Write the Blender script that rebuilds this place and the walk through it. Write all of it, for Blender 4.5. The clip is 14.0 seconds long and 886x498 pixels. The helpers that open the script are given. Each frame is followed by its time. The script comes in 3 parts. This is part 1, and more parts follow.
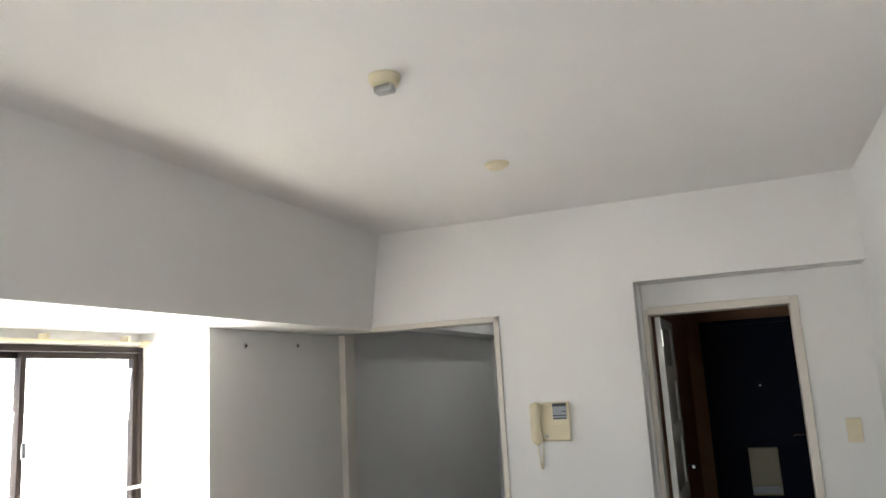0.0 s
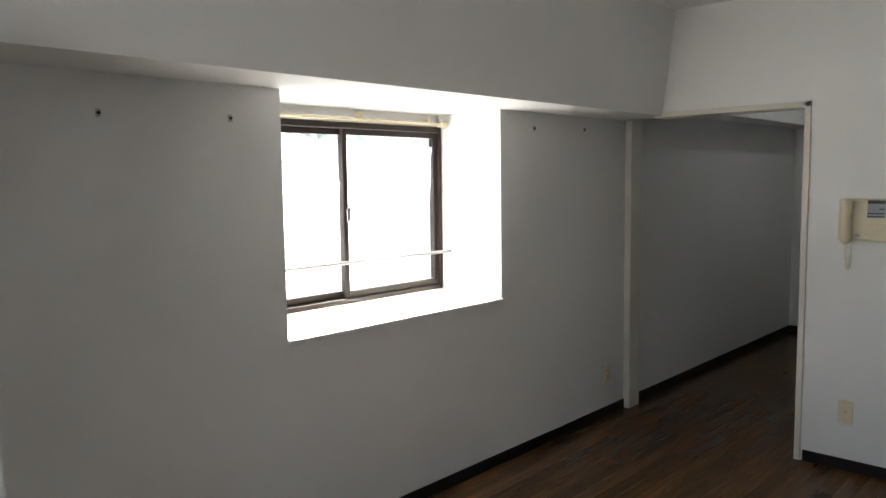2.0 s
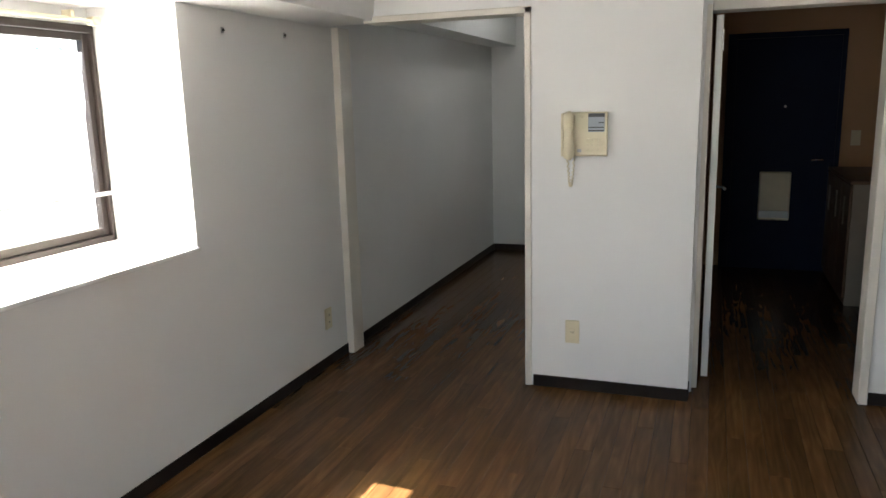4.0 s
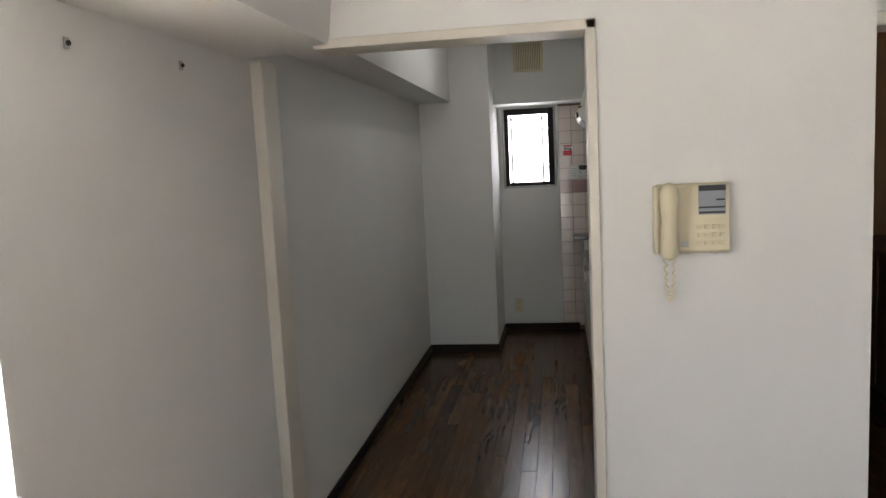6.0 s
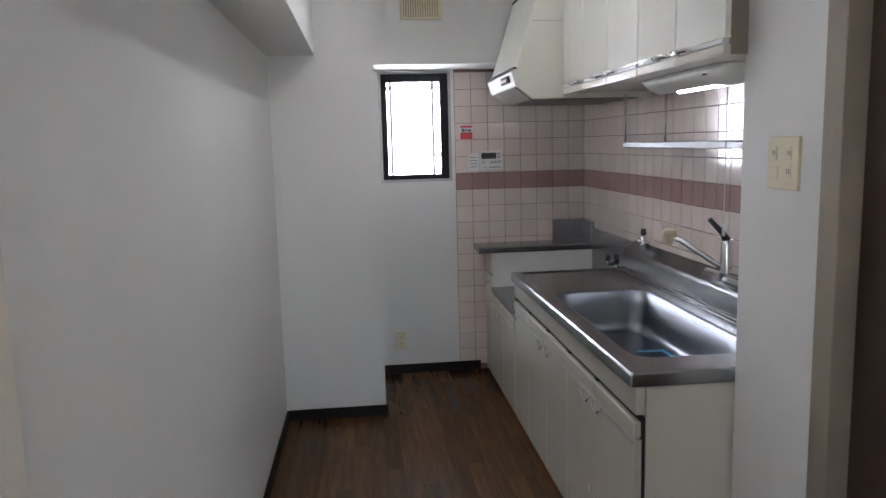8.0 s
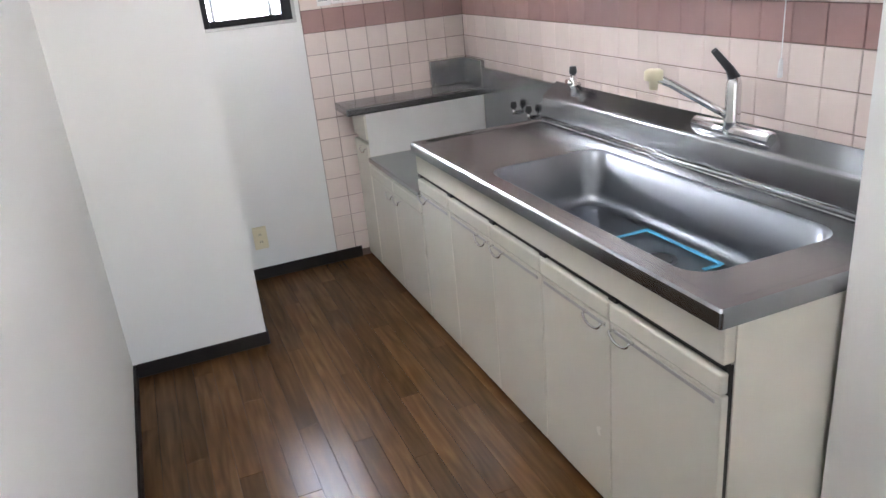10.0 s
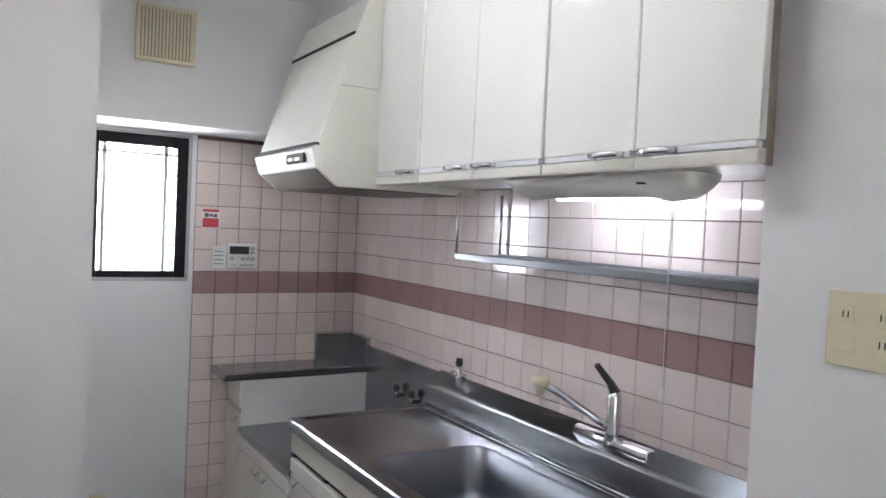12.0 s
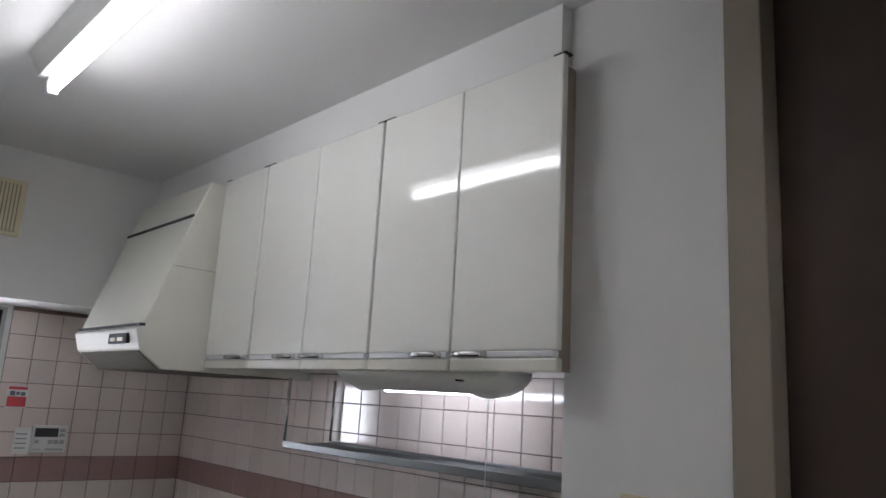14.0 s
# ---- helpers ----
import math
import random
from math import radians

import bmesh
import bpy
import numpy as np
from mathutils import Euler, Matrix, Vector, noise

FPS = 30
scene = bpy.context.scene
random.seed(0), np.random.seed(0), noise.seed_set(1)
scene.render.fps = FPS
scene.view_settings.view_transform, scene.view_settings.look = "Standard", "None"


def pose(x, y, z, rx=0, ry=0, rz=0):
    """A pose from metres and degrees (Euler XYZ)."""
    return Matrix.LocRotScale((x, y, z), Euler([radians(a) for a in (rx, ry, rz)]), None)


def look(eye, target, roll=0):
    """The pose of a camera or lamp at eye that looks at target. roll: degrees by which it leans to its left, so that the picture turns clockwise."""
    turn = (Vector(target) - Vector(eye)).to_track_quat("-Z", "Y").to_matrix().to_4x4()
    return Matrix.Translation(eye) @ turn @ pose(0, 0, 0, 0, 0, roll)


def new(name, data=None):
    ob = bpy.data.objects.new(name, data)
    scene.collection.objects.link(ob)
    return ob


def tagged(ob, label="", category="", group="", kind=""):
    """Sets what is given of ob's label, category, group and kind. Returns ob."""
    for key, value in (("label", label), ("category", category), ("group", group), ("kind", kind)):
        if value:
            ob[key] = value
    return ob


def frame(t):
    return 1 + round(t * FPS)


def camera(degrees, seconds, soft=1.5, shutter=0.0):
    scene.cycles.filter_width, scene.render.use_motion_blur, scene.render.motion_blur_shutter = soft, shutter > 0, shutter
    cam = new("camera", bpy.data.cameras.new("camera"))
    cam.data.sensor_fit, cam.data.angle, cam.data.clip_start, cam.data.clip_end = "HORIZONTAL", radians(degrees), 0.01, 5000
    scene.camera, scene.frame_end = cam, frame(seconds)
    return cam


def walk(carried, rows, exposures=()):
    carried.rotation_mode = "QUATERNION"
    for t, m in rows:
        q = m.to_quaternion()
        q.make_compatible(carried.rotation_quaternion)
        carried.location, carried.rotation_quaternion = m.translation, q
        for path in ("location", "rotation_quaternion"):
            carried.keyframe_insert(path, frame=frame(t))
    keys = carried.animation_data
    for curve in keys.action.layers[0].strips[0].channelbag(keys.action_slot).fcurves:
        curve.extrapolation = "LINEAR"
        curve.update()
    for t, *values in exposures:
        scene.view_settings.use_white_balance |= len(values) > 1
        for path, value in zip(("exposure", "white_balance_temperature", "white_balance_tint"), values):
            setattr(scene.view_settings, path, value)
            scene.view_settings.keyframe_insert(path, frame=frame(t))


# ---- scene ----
cam = camera(62.1, 14.0)
PATH = [
    (0, (2.478, -4.089, 1.561), (1.752, -2.259, 1.912), -3.3),
    (0.5, (2.42, -4.06, 1.623), (1.302, -2.428, 1.918), -2.9),
    (1, (2.387, -4.094, 1.627), (1.052, -2.63, 1.901), -2.7),
    (1.5, (2.43, -4.1, 1.602), (1.048, -2.658, 1.703), -1.2),
    (2, (2.43, -4.105, 1.536), (1.062, -2.659, 1.346), -0.8),
    (2.1, (2.458, -4.103, 1.522), (1.095, -2.66, 1.272), -0.7),
    (2.5, (2.391, -4.085, 1.497), (1.107, -2.645, 0.971), 0.2),
    (3, (2.366, -4.0, 1.49), (1.135, -2.548, 0.876), 0.4),
    (3.5, (2.216, -3.842, 1.459), (1.305, -2.168, 0.852), -0.5),
    (4, (2.016, -3.59, 1.48), (1.341, -1.749, 1.084), -1.5),
    (4.2, (1.925, -3.481, 1.48), (1.316, -1.597, 1.192), -1.0),
    (6.3, (0.91, -2.072, 1.504), (0.681, -0.098, 1.277), -2.0),
    (6.5, (0.817, -1.912, 1.476), (0.675, 0.07, 1.251), -0.7),
    (7, (0.67, -1.486, 1.5), (0.575, 0.493, 1.232), -0.3),
    (7.5, (0.569, -1.025, 1.501), (0.593, 0.958, 1.239), -0.1),
    (8, (0.464, -0.574, 1.497), (0.674, 1.394, 1.213), -1.5),
    (8.5, (0.413, -0.179, 1.507), (0.799, 1.734, 1.069), -2.3),
    (8.7, (0.42, -0.019, 1.513), (0.806, 1.87, 0.981), -3.2),
    (10.8, (0.216, 0.489, 1.502), (1.103, 2.119, 0.755), -2.7),
    (11, (0.214, 0.5, 1.535), (1.164, 2.124, 0.858), -1.7),
    (11.5, (0.24, 0.511, 1.546), (1.242, 2.2, 1.167), 0.3),
    (12, (0.247, 0.509, 1.569), (1.288, 2.216, 1.511), 2.7),
    (12.5, (0.260, 0.502, 1.59), (1.302, 2.2, 1.765), 3.4),
    (13, (0.250, 0.488, 1.619), (1.284, 2.167, 1.953), 2.3),
    (13.3, (0.258, 0.481, 1.613), (1.268, 2.168, 1.979), 2.7),
    (13.5, (0.25, 0.47, 1.616), (1.27, 2.142, 1.989), 2.7),
    (14, (0.269, 0.424, 1.641), (1.579, 1.878, 2.051), 3.4),
]
walk(cam, [(t, look(eye, target, roll)) for t, eye, target, roll in PATH],
     exposures=[(0, 3.5, 6350, 10), (0.5, 3.05, 6400, 10), (1.0, 2.85, 6400, 10), (2.0, 2.75, 6300, 10), (3.0, 2.75, 6350, 9), (4.0, 3.65, 6400, 10), (6.5, 3.6, 6650, 13), (7.5, 4.1, 6250, 15), (8.2, 4.6, 6080, 16), (8.7, 5.15, 6080, 16), (10.8, 5.8, 6250, 16), (11.4, 5.9, 6100, 16), (12.0, 4.9, 6000, 16), (12.6, 4.3, 5920, 16), (13.5, 4.15, 5920, 16), (14.0, 3.85, 6080, 16)])

# ---- world and light ----
world = bpy.data.worlds.new("world")
scene.world = world
world.use_nodes = True
wn = world.node_tree
sky = wn.nodes.new("ShaderNodeTexSky")
sky.sky_type, sky.sun_disc = "NISHITA", False
sky.sun_elevation, sky.sun_rotation = radians(48.5), radians(-92)
wn.links.new(sky.outputs[0], wn.nodes["Background"].inputs[0])
wn.nodes["Background"].inputs[1].default_value = 0.05


def lamp(name, kind, m, energy, color=(1, 1, 1), **more):
    data = bpy.data.lights.new(name, kind)
    data.energy, data.color = energy, color
    if kind == "AREA":
        data.shape, data.size, data.size_y = "RECTANGLE", more["size"][0], more["size"][1]
    if kind == "SUN":
        data.angle = radians(0.5)
    ob = new(name, data)
    ob.matrix_world = m
    return ob


lamp("sun", "SUN", look((-10, 0.3, 11.3), (0, 0, 0)), 5.0, (1, 0.93, 0.82))
lamp("side_window_daylight", "AREA", look((-0.5, -1.72, 1.4), (1, -1.72, 1.15)), 0.85, (0.95, 0.97, 1), size=(1.2, 0.8))
lamp("balcony_daylight", "AREA", look((1.35, -5.56, 1.02), (1.2, 0, 0.6)), 0.55, (0.74, 0.86, 1), size=(1.15, 1.95))
lamp("kitchen_window_daylight", "AREA", look((0.815, 4.3, 1.6), (0.815, 0, 1.4)), 0.13, (0.95, 0.98, 1), size=(0.34, 0.6))


# ---- materials ----
def mat(name, color, rough=0.5, metal=0.0, vary=0.06, scale=6.0, bump=0.0, bump_scale=200.0, glow=0.0, rand=0.0, coat=0.0):
    m = bpy.data.materials.new(name)
    m.use_nodes = True
    nt = m.node_tree
    b = nt.nodes["Principled BSDF"]
    b.inputs["Roughness"].default_value, b.inputs["Metallic"].default_value = rough, metal
    b.inputs["Coat Weight"].default_value = coat
    b.inputs["Coat Roughness"].default_value = 0.08
    tc = nt.nodes.new("ShaderNodeTexCoord")
    n1 = nt.nodes.new("ShaderNodeTexNoise")
    n1.inputs["Scale"].default_value, n1.inputs["Detail"].default_value = scale, 6
    nt.links.new(tc.outputs["Object"], n1.inputs["Vector"])
    ramp = nt.nodes.new("ShaderNodeMapRange")
    ramp.inputs["From Min"].default_value, ramp.inputs["From Max"].default_value = 0.3, 0.7
    ramp.inputs["To Min"].default_value, ramp.inputs["To Max"].default_value = 1 - vary, 1 + vary
    nt.links.new(n1.outputs[0], ramp.inputs[0])
    mix = nt.nodes.new("ShaderNodeVectorMath")
    mix.operation = "SCALE"
    mix.inputs[0].default_value = color
    value = ramp.outputs[0]
    if rand:
        info = nt.nodes.new("ShaderNodeObjectInfo")
        r2 = nt.nodes.new("ShaderNodeMapRange")
        r2.inputs["To Min"].default_value, r2.inputs["To Max"].default_value = 1 - rand, 1 + rand
        nt.links.new(info.outputs["Random"], r2.inputs[0])
        mul = nt.nodes.new("ShaderNodeMath")
        mul.operation = "MULTIPLY"
        nt.links.new(value, mul.inputs[0])
        nt.links.new(r2.outputs[0], mul.inputs[1])
        value = mul.outputs[0]
    nt.links.new(value, mix.inputs["Scale"])
    nt.links.new(mix.outputs[0], b.inputs["Base Color"])
    rr = nt.nodes.new("ShaderNodeMapRange")
    rr.inputs["To Min"].default_value, rr.inputs["To Max"].default_value = max(0.02, rough * 0.8), min(1, rough * 1.2)
    nt.links.new(n1.outputs[0], rr.inputs[0])
    nt.links.new(rr.outputs[0], b.inputs["Roughness"])
    if bump:
        n2 = nt.nodes.new("ShaderNodeTexNoise")
        n2.inputs["Scale"].default_value, n2.inputs["Detail"].default_value = bump_scale, 4
        nt.links.new(tc.outputs["Object"], n2.inputs["Vector"])
        bp = nt.nodes.new("ShaderNodeBump")
        bp.inputs["Strength"].default_value, bp.inputs["Distance"].default_value = bump, 0.002
        nt.links.new(n2.outputs[0], bp.inputs["Height"])
        nt.links.new(bp.outputs[0], b.inputs["Normal"])
    if glow:
        b.inputs["Emission Color"].default_value = (*color, 1)
        b.inputs["Emission Strength"].default_value = glow
    return m


def wood_floor():
    m = mat("dark_wood_floor", (0.1, 0.05, 0.025), 0.24, vary=0.1, scale=3, rand=0.24)
    nt = m.node_tree
    b = nt.nodes["Principled BSDF"]
    tc = nt.nodes.new("ShaderNodeTexCoord")
    info = nt.nodes.new("ShaderNodeObjectInfo")
    add = nt.nodes.new("ShaderNodeVectorMath")
    add.operation = "MULTIPLY_ADD"
    comb = nt.nodes.new("ShaderNodeCombineXYZ")
    for i in range(3):
        nt.links.new(info.outputs["Random"], comb.inputs[i])
    add.inputs[1].default_value = (37, 53, 11)
    nt.links.new(comb.outputs[0], add.inputs[0])
    nt.links.new(tc.outputs["Object"], add.inputs[2])
    mp = nt.nodes.new("ShaderNodeMapping")
    mp.inputs["Scale"].default_value = (26, 1.8, 1)
    nt.links.new(add.outputs[0], mp.inputs[0])
    grain = nt.nodes.new("ShaderNodeTexNoise")
    grain.inputs["Scale"].default_value, grain.inputs["Detail"].default_value, grain.inputs["Distortion"].default_value = 1.5, 8, 0.35
    nt.links.new(mp.outputs[0], grain.inputs["Vector"])
    # broad cathedral figure: bands across a slowly bent field
    mp2 = nt.nodes.new("ShaderNodeMapping")
    mp2.inputs["Scale"].default_value = (7.0, 0.8, 1)
    nt.links.new(add.outputs[0], mp2.inputs[0])
    field = nt.nodes.new("ShaderNodeTexNoise")
    field.inputs["Scale"].default_value, field.inputs["Detail"].default_value, field.inputs["Roughness"].default_value = 1.2, 2.5, 0.45
    nt.links.new(mp2.outputs[0], field.inputs["Vector"])
    bands = nt.nodes.new("ShaderNodeMath")
    bands.operation = "MULTIPLY"
    bands.inputs[1].default_value = 11.0
    nt.links.new(field.outputs[0], bands.inputs[0])
    fold = nt.nodes.new("ShaderNodeMath")
    fold.operation = "PINGPONG"
    fold.inputs[1].default_value = 0.5
    nt.links.new(bands.outputs[0], fold.inputs[0])
    both = nt.nodes.new("ShaderNodeMath")
    both.operation = "MULTIPLY_ADD"
    both.inputs[1].default_value = 0.3
    nt.links.new(fold.outputs[0], both.inputs[0])
    part2 = nt.nodes.new("ShaderNodeMath")
    part2.operation = "MULTIPLY"
    part2.inputs[1].default_value = 0.8
    nt.links.new(grain.outputs[0], part2.inputs[0])
    nt.links.new(part2.outputs[0], both.inputs[2])
    cr = nt.nodes.new("ShaderNodeValToRGB")
    cr.color_ramp.elements[0].position, cr.color_ramp.elements[0].color = 0.25, (0.062, 0.03, 0.0115, 1)
    cr.color_ramp.elements[1].position, cr.color_ramp.elements[1].color = 0.75, (0.135, 0.07, 0.028, 1)
    mid = cr.color_ramp.elements.new(0.5)
    mid.color = (0.096, 0.047, 0.018, 1)
    nt.links.new(both.outputs[0], cr.inputs[0])
    old = b.inputs["Base Color"].links[0].from_node
    nt.links.new(cr.outputs[0], old.inputs[0])
    b.inputs["Specular IOR Level"].default_value = 0.17
    return m


def glass_mat(name, rough=0.0, color=(1, 1, 1)):
    m = bpy.data.materials.new(name)
    m.use_nodes = True
    b = m.node_tree.nodes["Principled BSDF"]
    b.inputs["Base Color"].default_value = (*color, 1)
    b.inputs["Roughness"].default_value, b.inputs["Transmission Weight"].default_value, b.inputs["IOR"].default_value = rough, 1, 1.1
    return m


WALL = mat("white_wallpaper", (0.74, 0.735, 0.72), 0.75, vary=0.025, scale=1.3, bump=0.35, bump_scale=160)
CEIL = mat("white_ceiling_paper", (0.78, 0.775, 0.76), 0.8, vary=0.02, scale=1.1, bump=0.3, bump_scale=130)
TRIM = mat("ivory_painted_trim", (0.66, 0.62, 0.55), 0.45, vary=0.04, scale=5)
BASE = mat("dark_brown_baseboard", (0.016, 0.011, 0.009), 0.55, vary=0.15, scale=14)
BASE.node_tree.nodes["Principled BSDF"].inputs["Specular IOR Level"].default_value = 0.25
FLOOR = wood_floor()
SUB = mat("dark_subfloor", (0.02, 0.012, 0.008), 0.6)
HALLWALL = mat("tan_hall_paper", (0.5, 0.3, 0.17), 0.75, vary=0.04, scale=1.5, bump=0.3)
TILE = mat("pale_pink_glazed_tile", (0.74, 0.635, 0.585), 0.12, vary=0.03, scale=9, rand=0.05, coat=0.3)
PLUM = mat("dusty_plum_glazed_tile", (0.38, 0.235, 0.215), 0.14, vary=0.04, scale=9, rand=0.03, coat=0.3)
GROUT = mat("brown_grout", (0.2, 0.13, 0.105), 0.9, vary=0.15, scale=30)
CREAM = mat("cream_enamel", (0.7, 0.68, 0.6), 0.25, vary=0.025, scale=4, coat=0.2)
GLOSS = mat("glossy_white_laminate", (0.82, 0.82, 0.77), 0.06, vary=0.015, scale=3, coat=0.4)
HOOD = mat("cream_painted_steel", (0.72, 0.71, 0.63), 0.5, vary=0.02, scale=5)
GLOSS.node_tree.nodes["Principled BSDF"].inputs["Specular IOR Level"].default_value = 0.5
HOOD.node_tree.nodes["Principled BSDF"].inputs["Specular IOR Level"].default_value = 0.3
# darker than STEEL: the basin's dark reflections are put into the colour
BASIN = mat("satin_stainless_darkened", (0.24, 0.255, 0.28), 0.32, 1.0, vary=0.04, scale=3)
STEEL = mat("brushed_stainless", (0.36, 0.37, 0.38), 0.24, 1.0, vary=0.03, scale=2.5)
CHROME = mat("chrome", (0.75, 0.75, 0.76), 0.1, 1.0, vary=0.03)
BLACK = mat("black_plastic", (0.02, 0.02, 0.022), 0.35, vary=0.1)
DARK = mat("dark_gap", (0.03, 0.027, 0.024), 0.7)
BRONZE = mat("dark_bronze_aluminium", (0.036, 0.027, 0.024), 0.45, 0.15, vary=0.1, scale=10)
BRONZE.node_tree.nodes["Principled BSDF"].inputs["Specular IOR Level"].default_value = 0.25
FRAMEBLACK = mat("matt_black_window_frame", (0.009, 0.009, 0.01), 0.45, vary=0.1)
FRAMEBLACK.node_tree.nodes["Principled BSDF"].inputs["Specular IOR Level"].default_value = 0.2
IVORY = mat("aged_ivory_plastic", (0.68, 0.61, 0.43), 0.4, vary=0.04, scale=14)
WHITE = mat("white_plastic", (0.75, 0.75, 0.73), 0.4, vary=0.03)
GREY = mat("grey_metal", (0.42, 0.42, 0.41), 0.4, 0.4, vary=0.08)
ALU = mat("pale_satin_aluminium", (0.72, 0.73, 0.74), 0.35, 0.3, vary=0.03)
DISPLAY = mat("grey_display_glass", (0.3, 0.33, 0.36), 0.2, vary=0.04)
VENTGAP = mat("ivory_with_slat_shade", (0.3, 0.26, 0.17), 0.6)
SLATE = mat("grey_blue_display", (0.14, 0.16, 0.18), 0.2, vary=0.05)
RED = mat("red_print", (0.6, 0.06, 0.07), 0.5)
BLUE = mat("light_blue_tape", (0.1, 0.45, 0.72), 0.5, vary=0.05)
NAVY = mat("dark_navy_steel", (0.006, 0.012, 0.036), 0.6, vary=0.12, scale=5, bump=0.1)
NAVY.node_tree.nodes["Principled BSDF"].inputs["Specular IOR Level"].default_value = 0.15
CABWOOD = mat("brown_wood_veneer", (0.16, 0.085, 0.045), 0.45, vary=0.15, scale=12)
# trim tan made darker, so the colour itself carries shade
DOORTRIM = mat("tan_darkened_for_shade", (0.3, 0.25, 0.2), 0.55, vary=0.06)
# brown that holds the darkness of the recess beside the kitchen opening
RECESSBROWN = mat("dark_brown_recess_shade", (0.06, 0.037, 0.027), 0.5, vary=0.15, scale=9, bump=0.1)
SILL = mat("white_marble_sill", (0.78, 0.77, 0.74), 0.2, vary=0.05, scale=7)
SILL.node_tree.nodes["Principled BSDF"].inputs["Specular IOR Level"].default_value = 0.9
TUBE = mat("lit_tube", (1.0, 1.0, 0.97), 0.4, glow=1.2)
PALEBAR = mat("pale_grey_green_paint", (0.7, 0.76, 0.74), 0.5)
TUBE_SMALL = mat("lit_small_tube", (0.86, 0.93, 1.0), 0.4, glow=1.4)
LAMPBODY = mat("ivory_lamp_plastic", (0.76, 0.74, 0.68), 0.35, vary=0.02, scale=5)
RACK = mat("dull_rack_steel", (0.21, 0.215, 0.22), 0.4, 1.0, vary=0.05)
FILTER = mat("grease_filter_mesh", (0.16, 0.14, 0.11), 0.5, 0.5, vary=0.2, scale=40, bump=0.4, bump_scale=120)
GLASS = glass_mat("clear_glass")
FROST = glass_mat("frosted_glass", 0.35)
# faint emission stands in for daylight on the blocks' shaded face
BLOCK = mat("glowing_white_block", (0.86, 0.85, 0.82), 0.8, vary=0.06, scale=5, glow=0.06)
MORTAR = mat("pale_mortar", (0.35, 0.35, 0.35), 0.9)
PLANT = mat("pale_hazy_leaves", (0.2, 0.27, 0.26), 0.8, vary=0.25, scale=8)
OUT = mat("glowing_white_backdrop", (0.95, 0.97, 1.0), 0.9, vary=0.02, glow=0.5)
CONCRETE = mat("pale_concrete", (0.4, 0.39, 0.37), 0.85, vary=0.1, scale=4, bump=0.3, bump_scale=60)


# ---- mesh helpers ----
org = {}


def box(bm, x0, y0, z0, x1, y1, z1, bevel=0.0, seg=2):
    vs = bmesh.ops.create_cube(bm, size=1)["verts"]
    for v in vs:
        v.co = Vector(((x0 + x1) / 2 + v.co.x * (x1 - x0), (y0 + y1) / 2 + v.co.y * (y1 - y0), (z0 + z1) / 2 + v.co.z * (z1 - z0)))
    if bevel:
        es = list({e for v in vs for e in v.link_edges})
        bmesh.ops.bevel(bm, geom=es, offset=bevel, segments=seg, affect="EDGES", profile=0.5)
    return bm


def B(*a, **k):
    return box(bmesh.new(), *a, **k)


def tube(pts, r, seg=10, bm=None, radii=None):
    bm = bm or bmesh.new()
    pts = [Vector(p) for p in pts]
    loops = []
    side = None
    for i, p in enumerate(pts):
        d = (pts[min(i + 1, len(pts) - 1)] - pts[max(i - 1, 0)]).normalized()
        if side is None:
            side = d.orthogonal().normalized()
        side = (side - d * side.dot(d)).normalized()
        up = d.cross(side)
        rr = radii[i] if radii else r
        loops.append([bm.verts.new(p + rr * (side * math.cos(2 * math.pi * k / seg) + up * math.sin(2 * math.pi * k / seg))) for k in range(seg)])
    for a, b in zip(loops, loops[1:]):
        for k in range(seg):
            bm.faces.new((a[k], a[(k + 1) % seg], b[(k + 1) % seg], b[k])).smooth = True
    bm.faces.new(list(reversed(loops[0])))
    bm.faces.new(loops[-1])
    return bm


def rrect(x0, y0, x1, y1, r, z, n=5):
    out = []
    for cx, cy, a in ((x1 - r, y1 - r, 0), (x0 + r, y1 - r, 90), (x0 + r, y0 + r, 180), (x1 - r, y0 + r, 270)):
        for k in range(n + 1):
            t = radians(a + 90 * k / n)
            out.append((cx + r * math.cos(t), cy + r * math.sin(t), z))
    return out


def loft(loops, cap=True, smooth=False, bm=None):
    bm = bm or bmesh.new()
    rows = [[bm.verts.new(p) for p in l] for l in loops]
    n = len(rows[0])
    for a, b in zip(rows, rows[1:]):
        for k in range(n):
            bm.faces.new((a[k], a[(k + 1) % n], b[(k + 1) % n], b[k])).smooth = smooth
    if cap:
        bm.faces.new(rows[-1])
    bmesh.ops.recalc_face_normals(bm, faces=bm.faces)
    return bm


def prism(profile, y0, y1, bevel=0.0):
    """A profile of (x, z) drawn out along y."""
    bm = bmesh.new()
    a = [bm.verts.new((x, y0, z)) for x, z in profile]
    b = [bm.verts.new((x, y1, z)) for x, z in profile]
    n = len(a)
    bm.faces.new(a)
    bm.faces.new(list(reversed(b)))
    for k in range(n):
        bm.faces.new((a[k], b[k], b[(k + 1) % n], a[(k + 1) % n]))
    bmesh.ops.recalc_face_normals(bm, faces=bm.faces)
    if bevel:
        bmesh.ops.bevel(bm, geom=list(bm.edges), offset=bevel, segments=2, affect="EDGES", profile=0.5)
    return bm


def mesh_of(name, bm, material, at=(0, 0, 0)):
    bmesh.ops.translate(bm, verts=bm.verts, vec=-Vector(at))
    me = bpy.data.meshes.new(name)
    bm.to_mesh(me)
    bm.free()
    me.materials.append(material)
    return me


def thing(name, at, label, category, group="", kind=""):
    ob = new(name)
    ob.location = at
    ob.empty_display_size = 0.05
    org[ob] = Vector(at)
    return tagged(ob, label, category, group, kind)


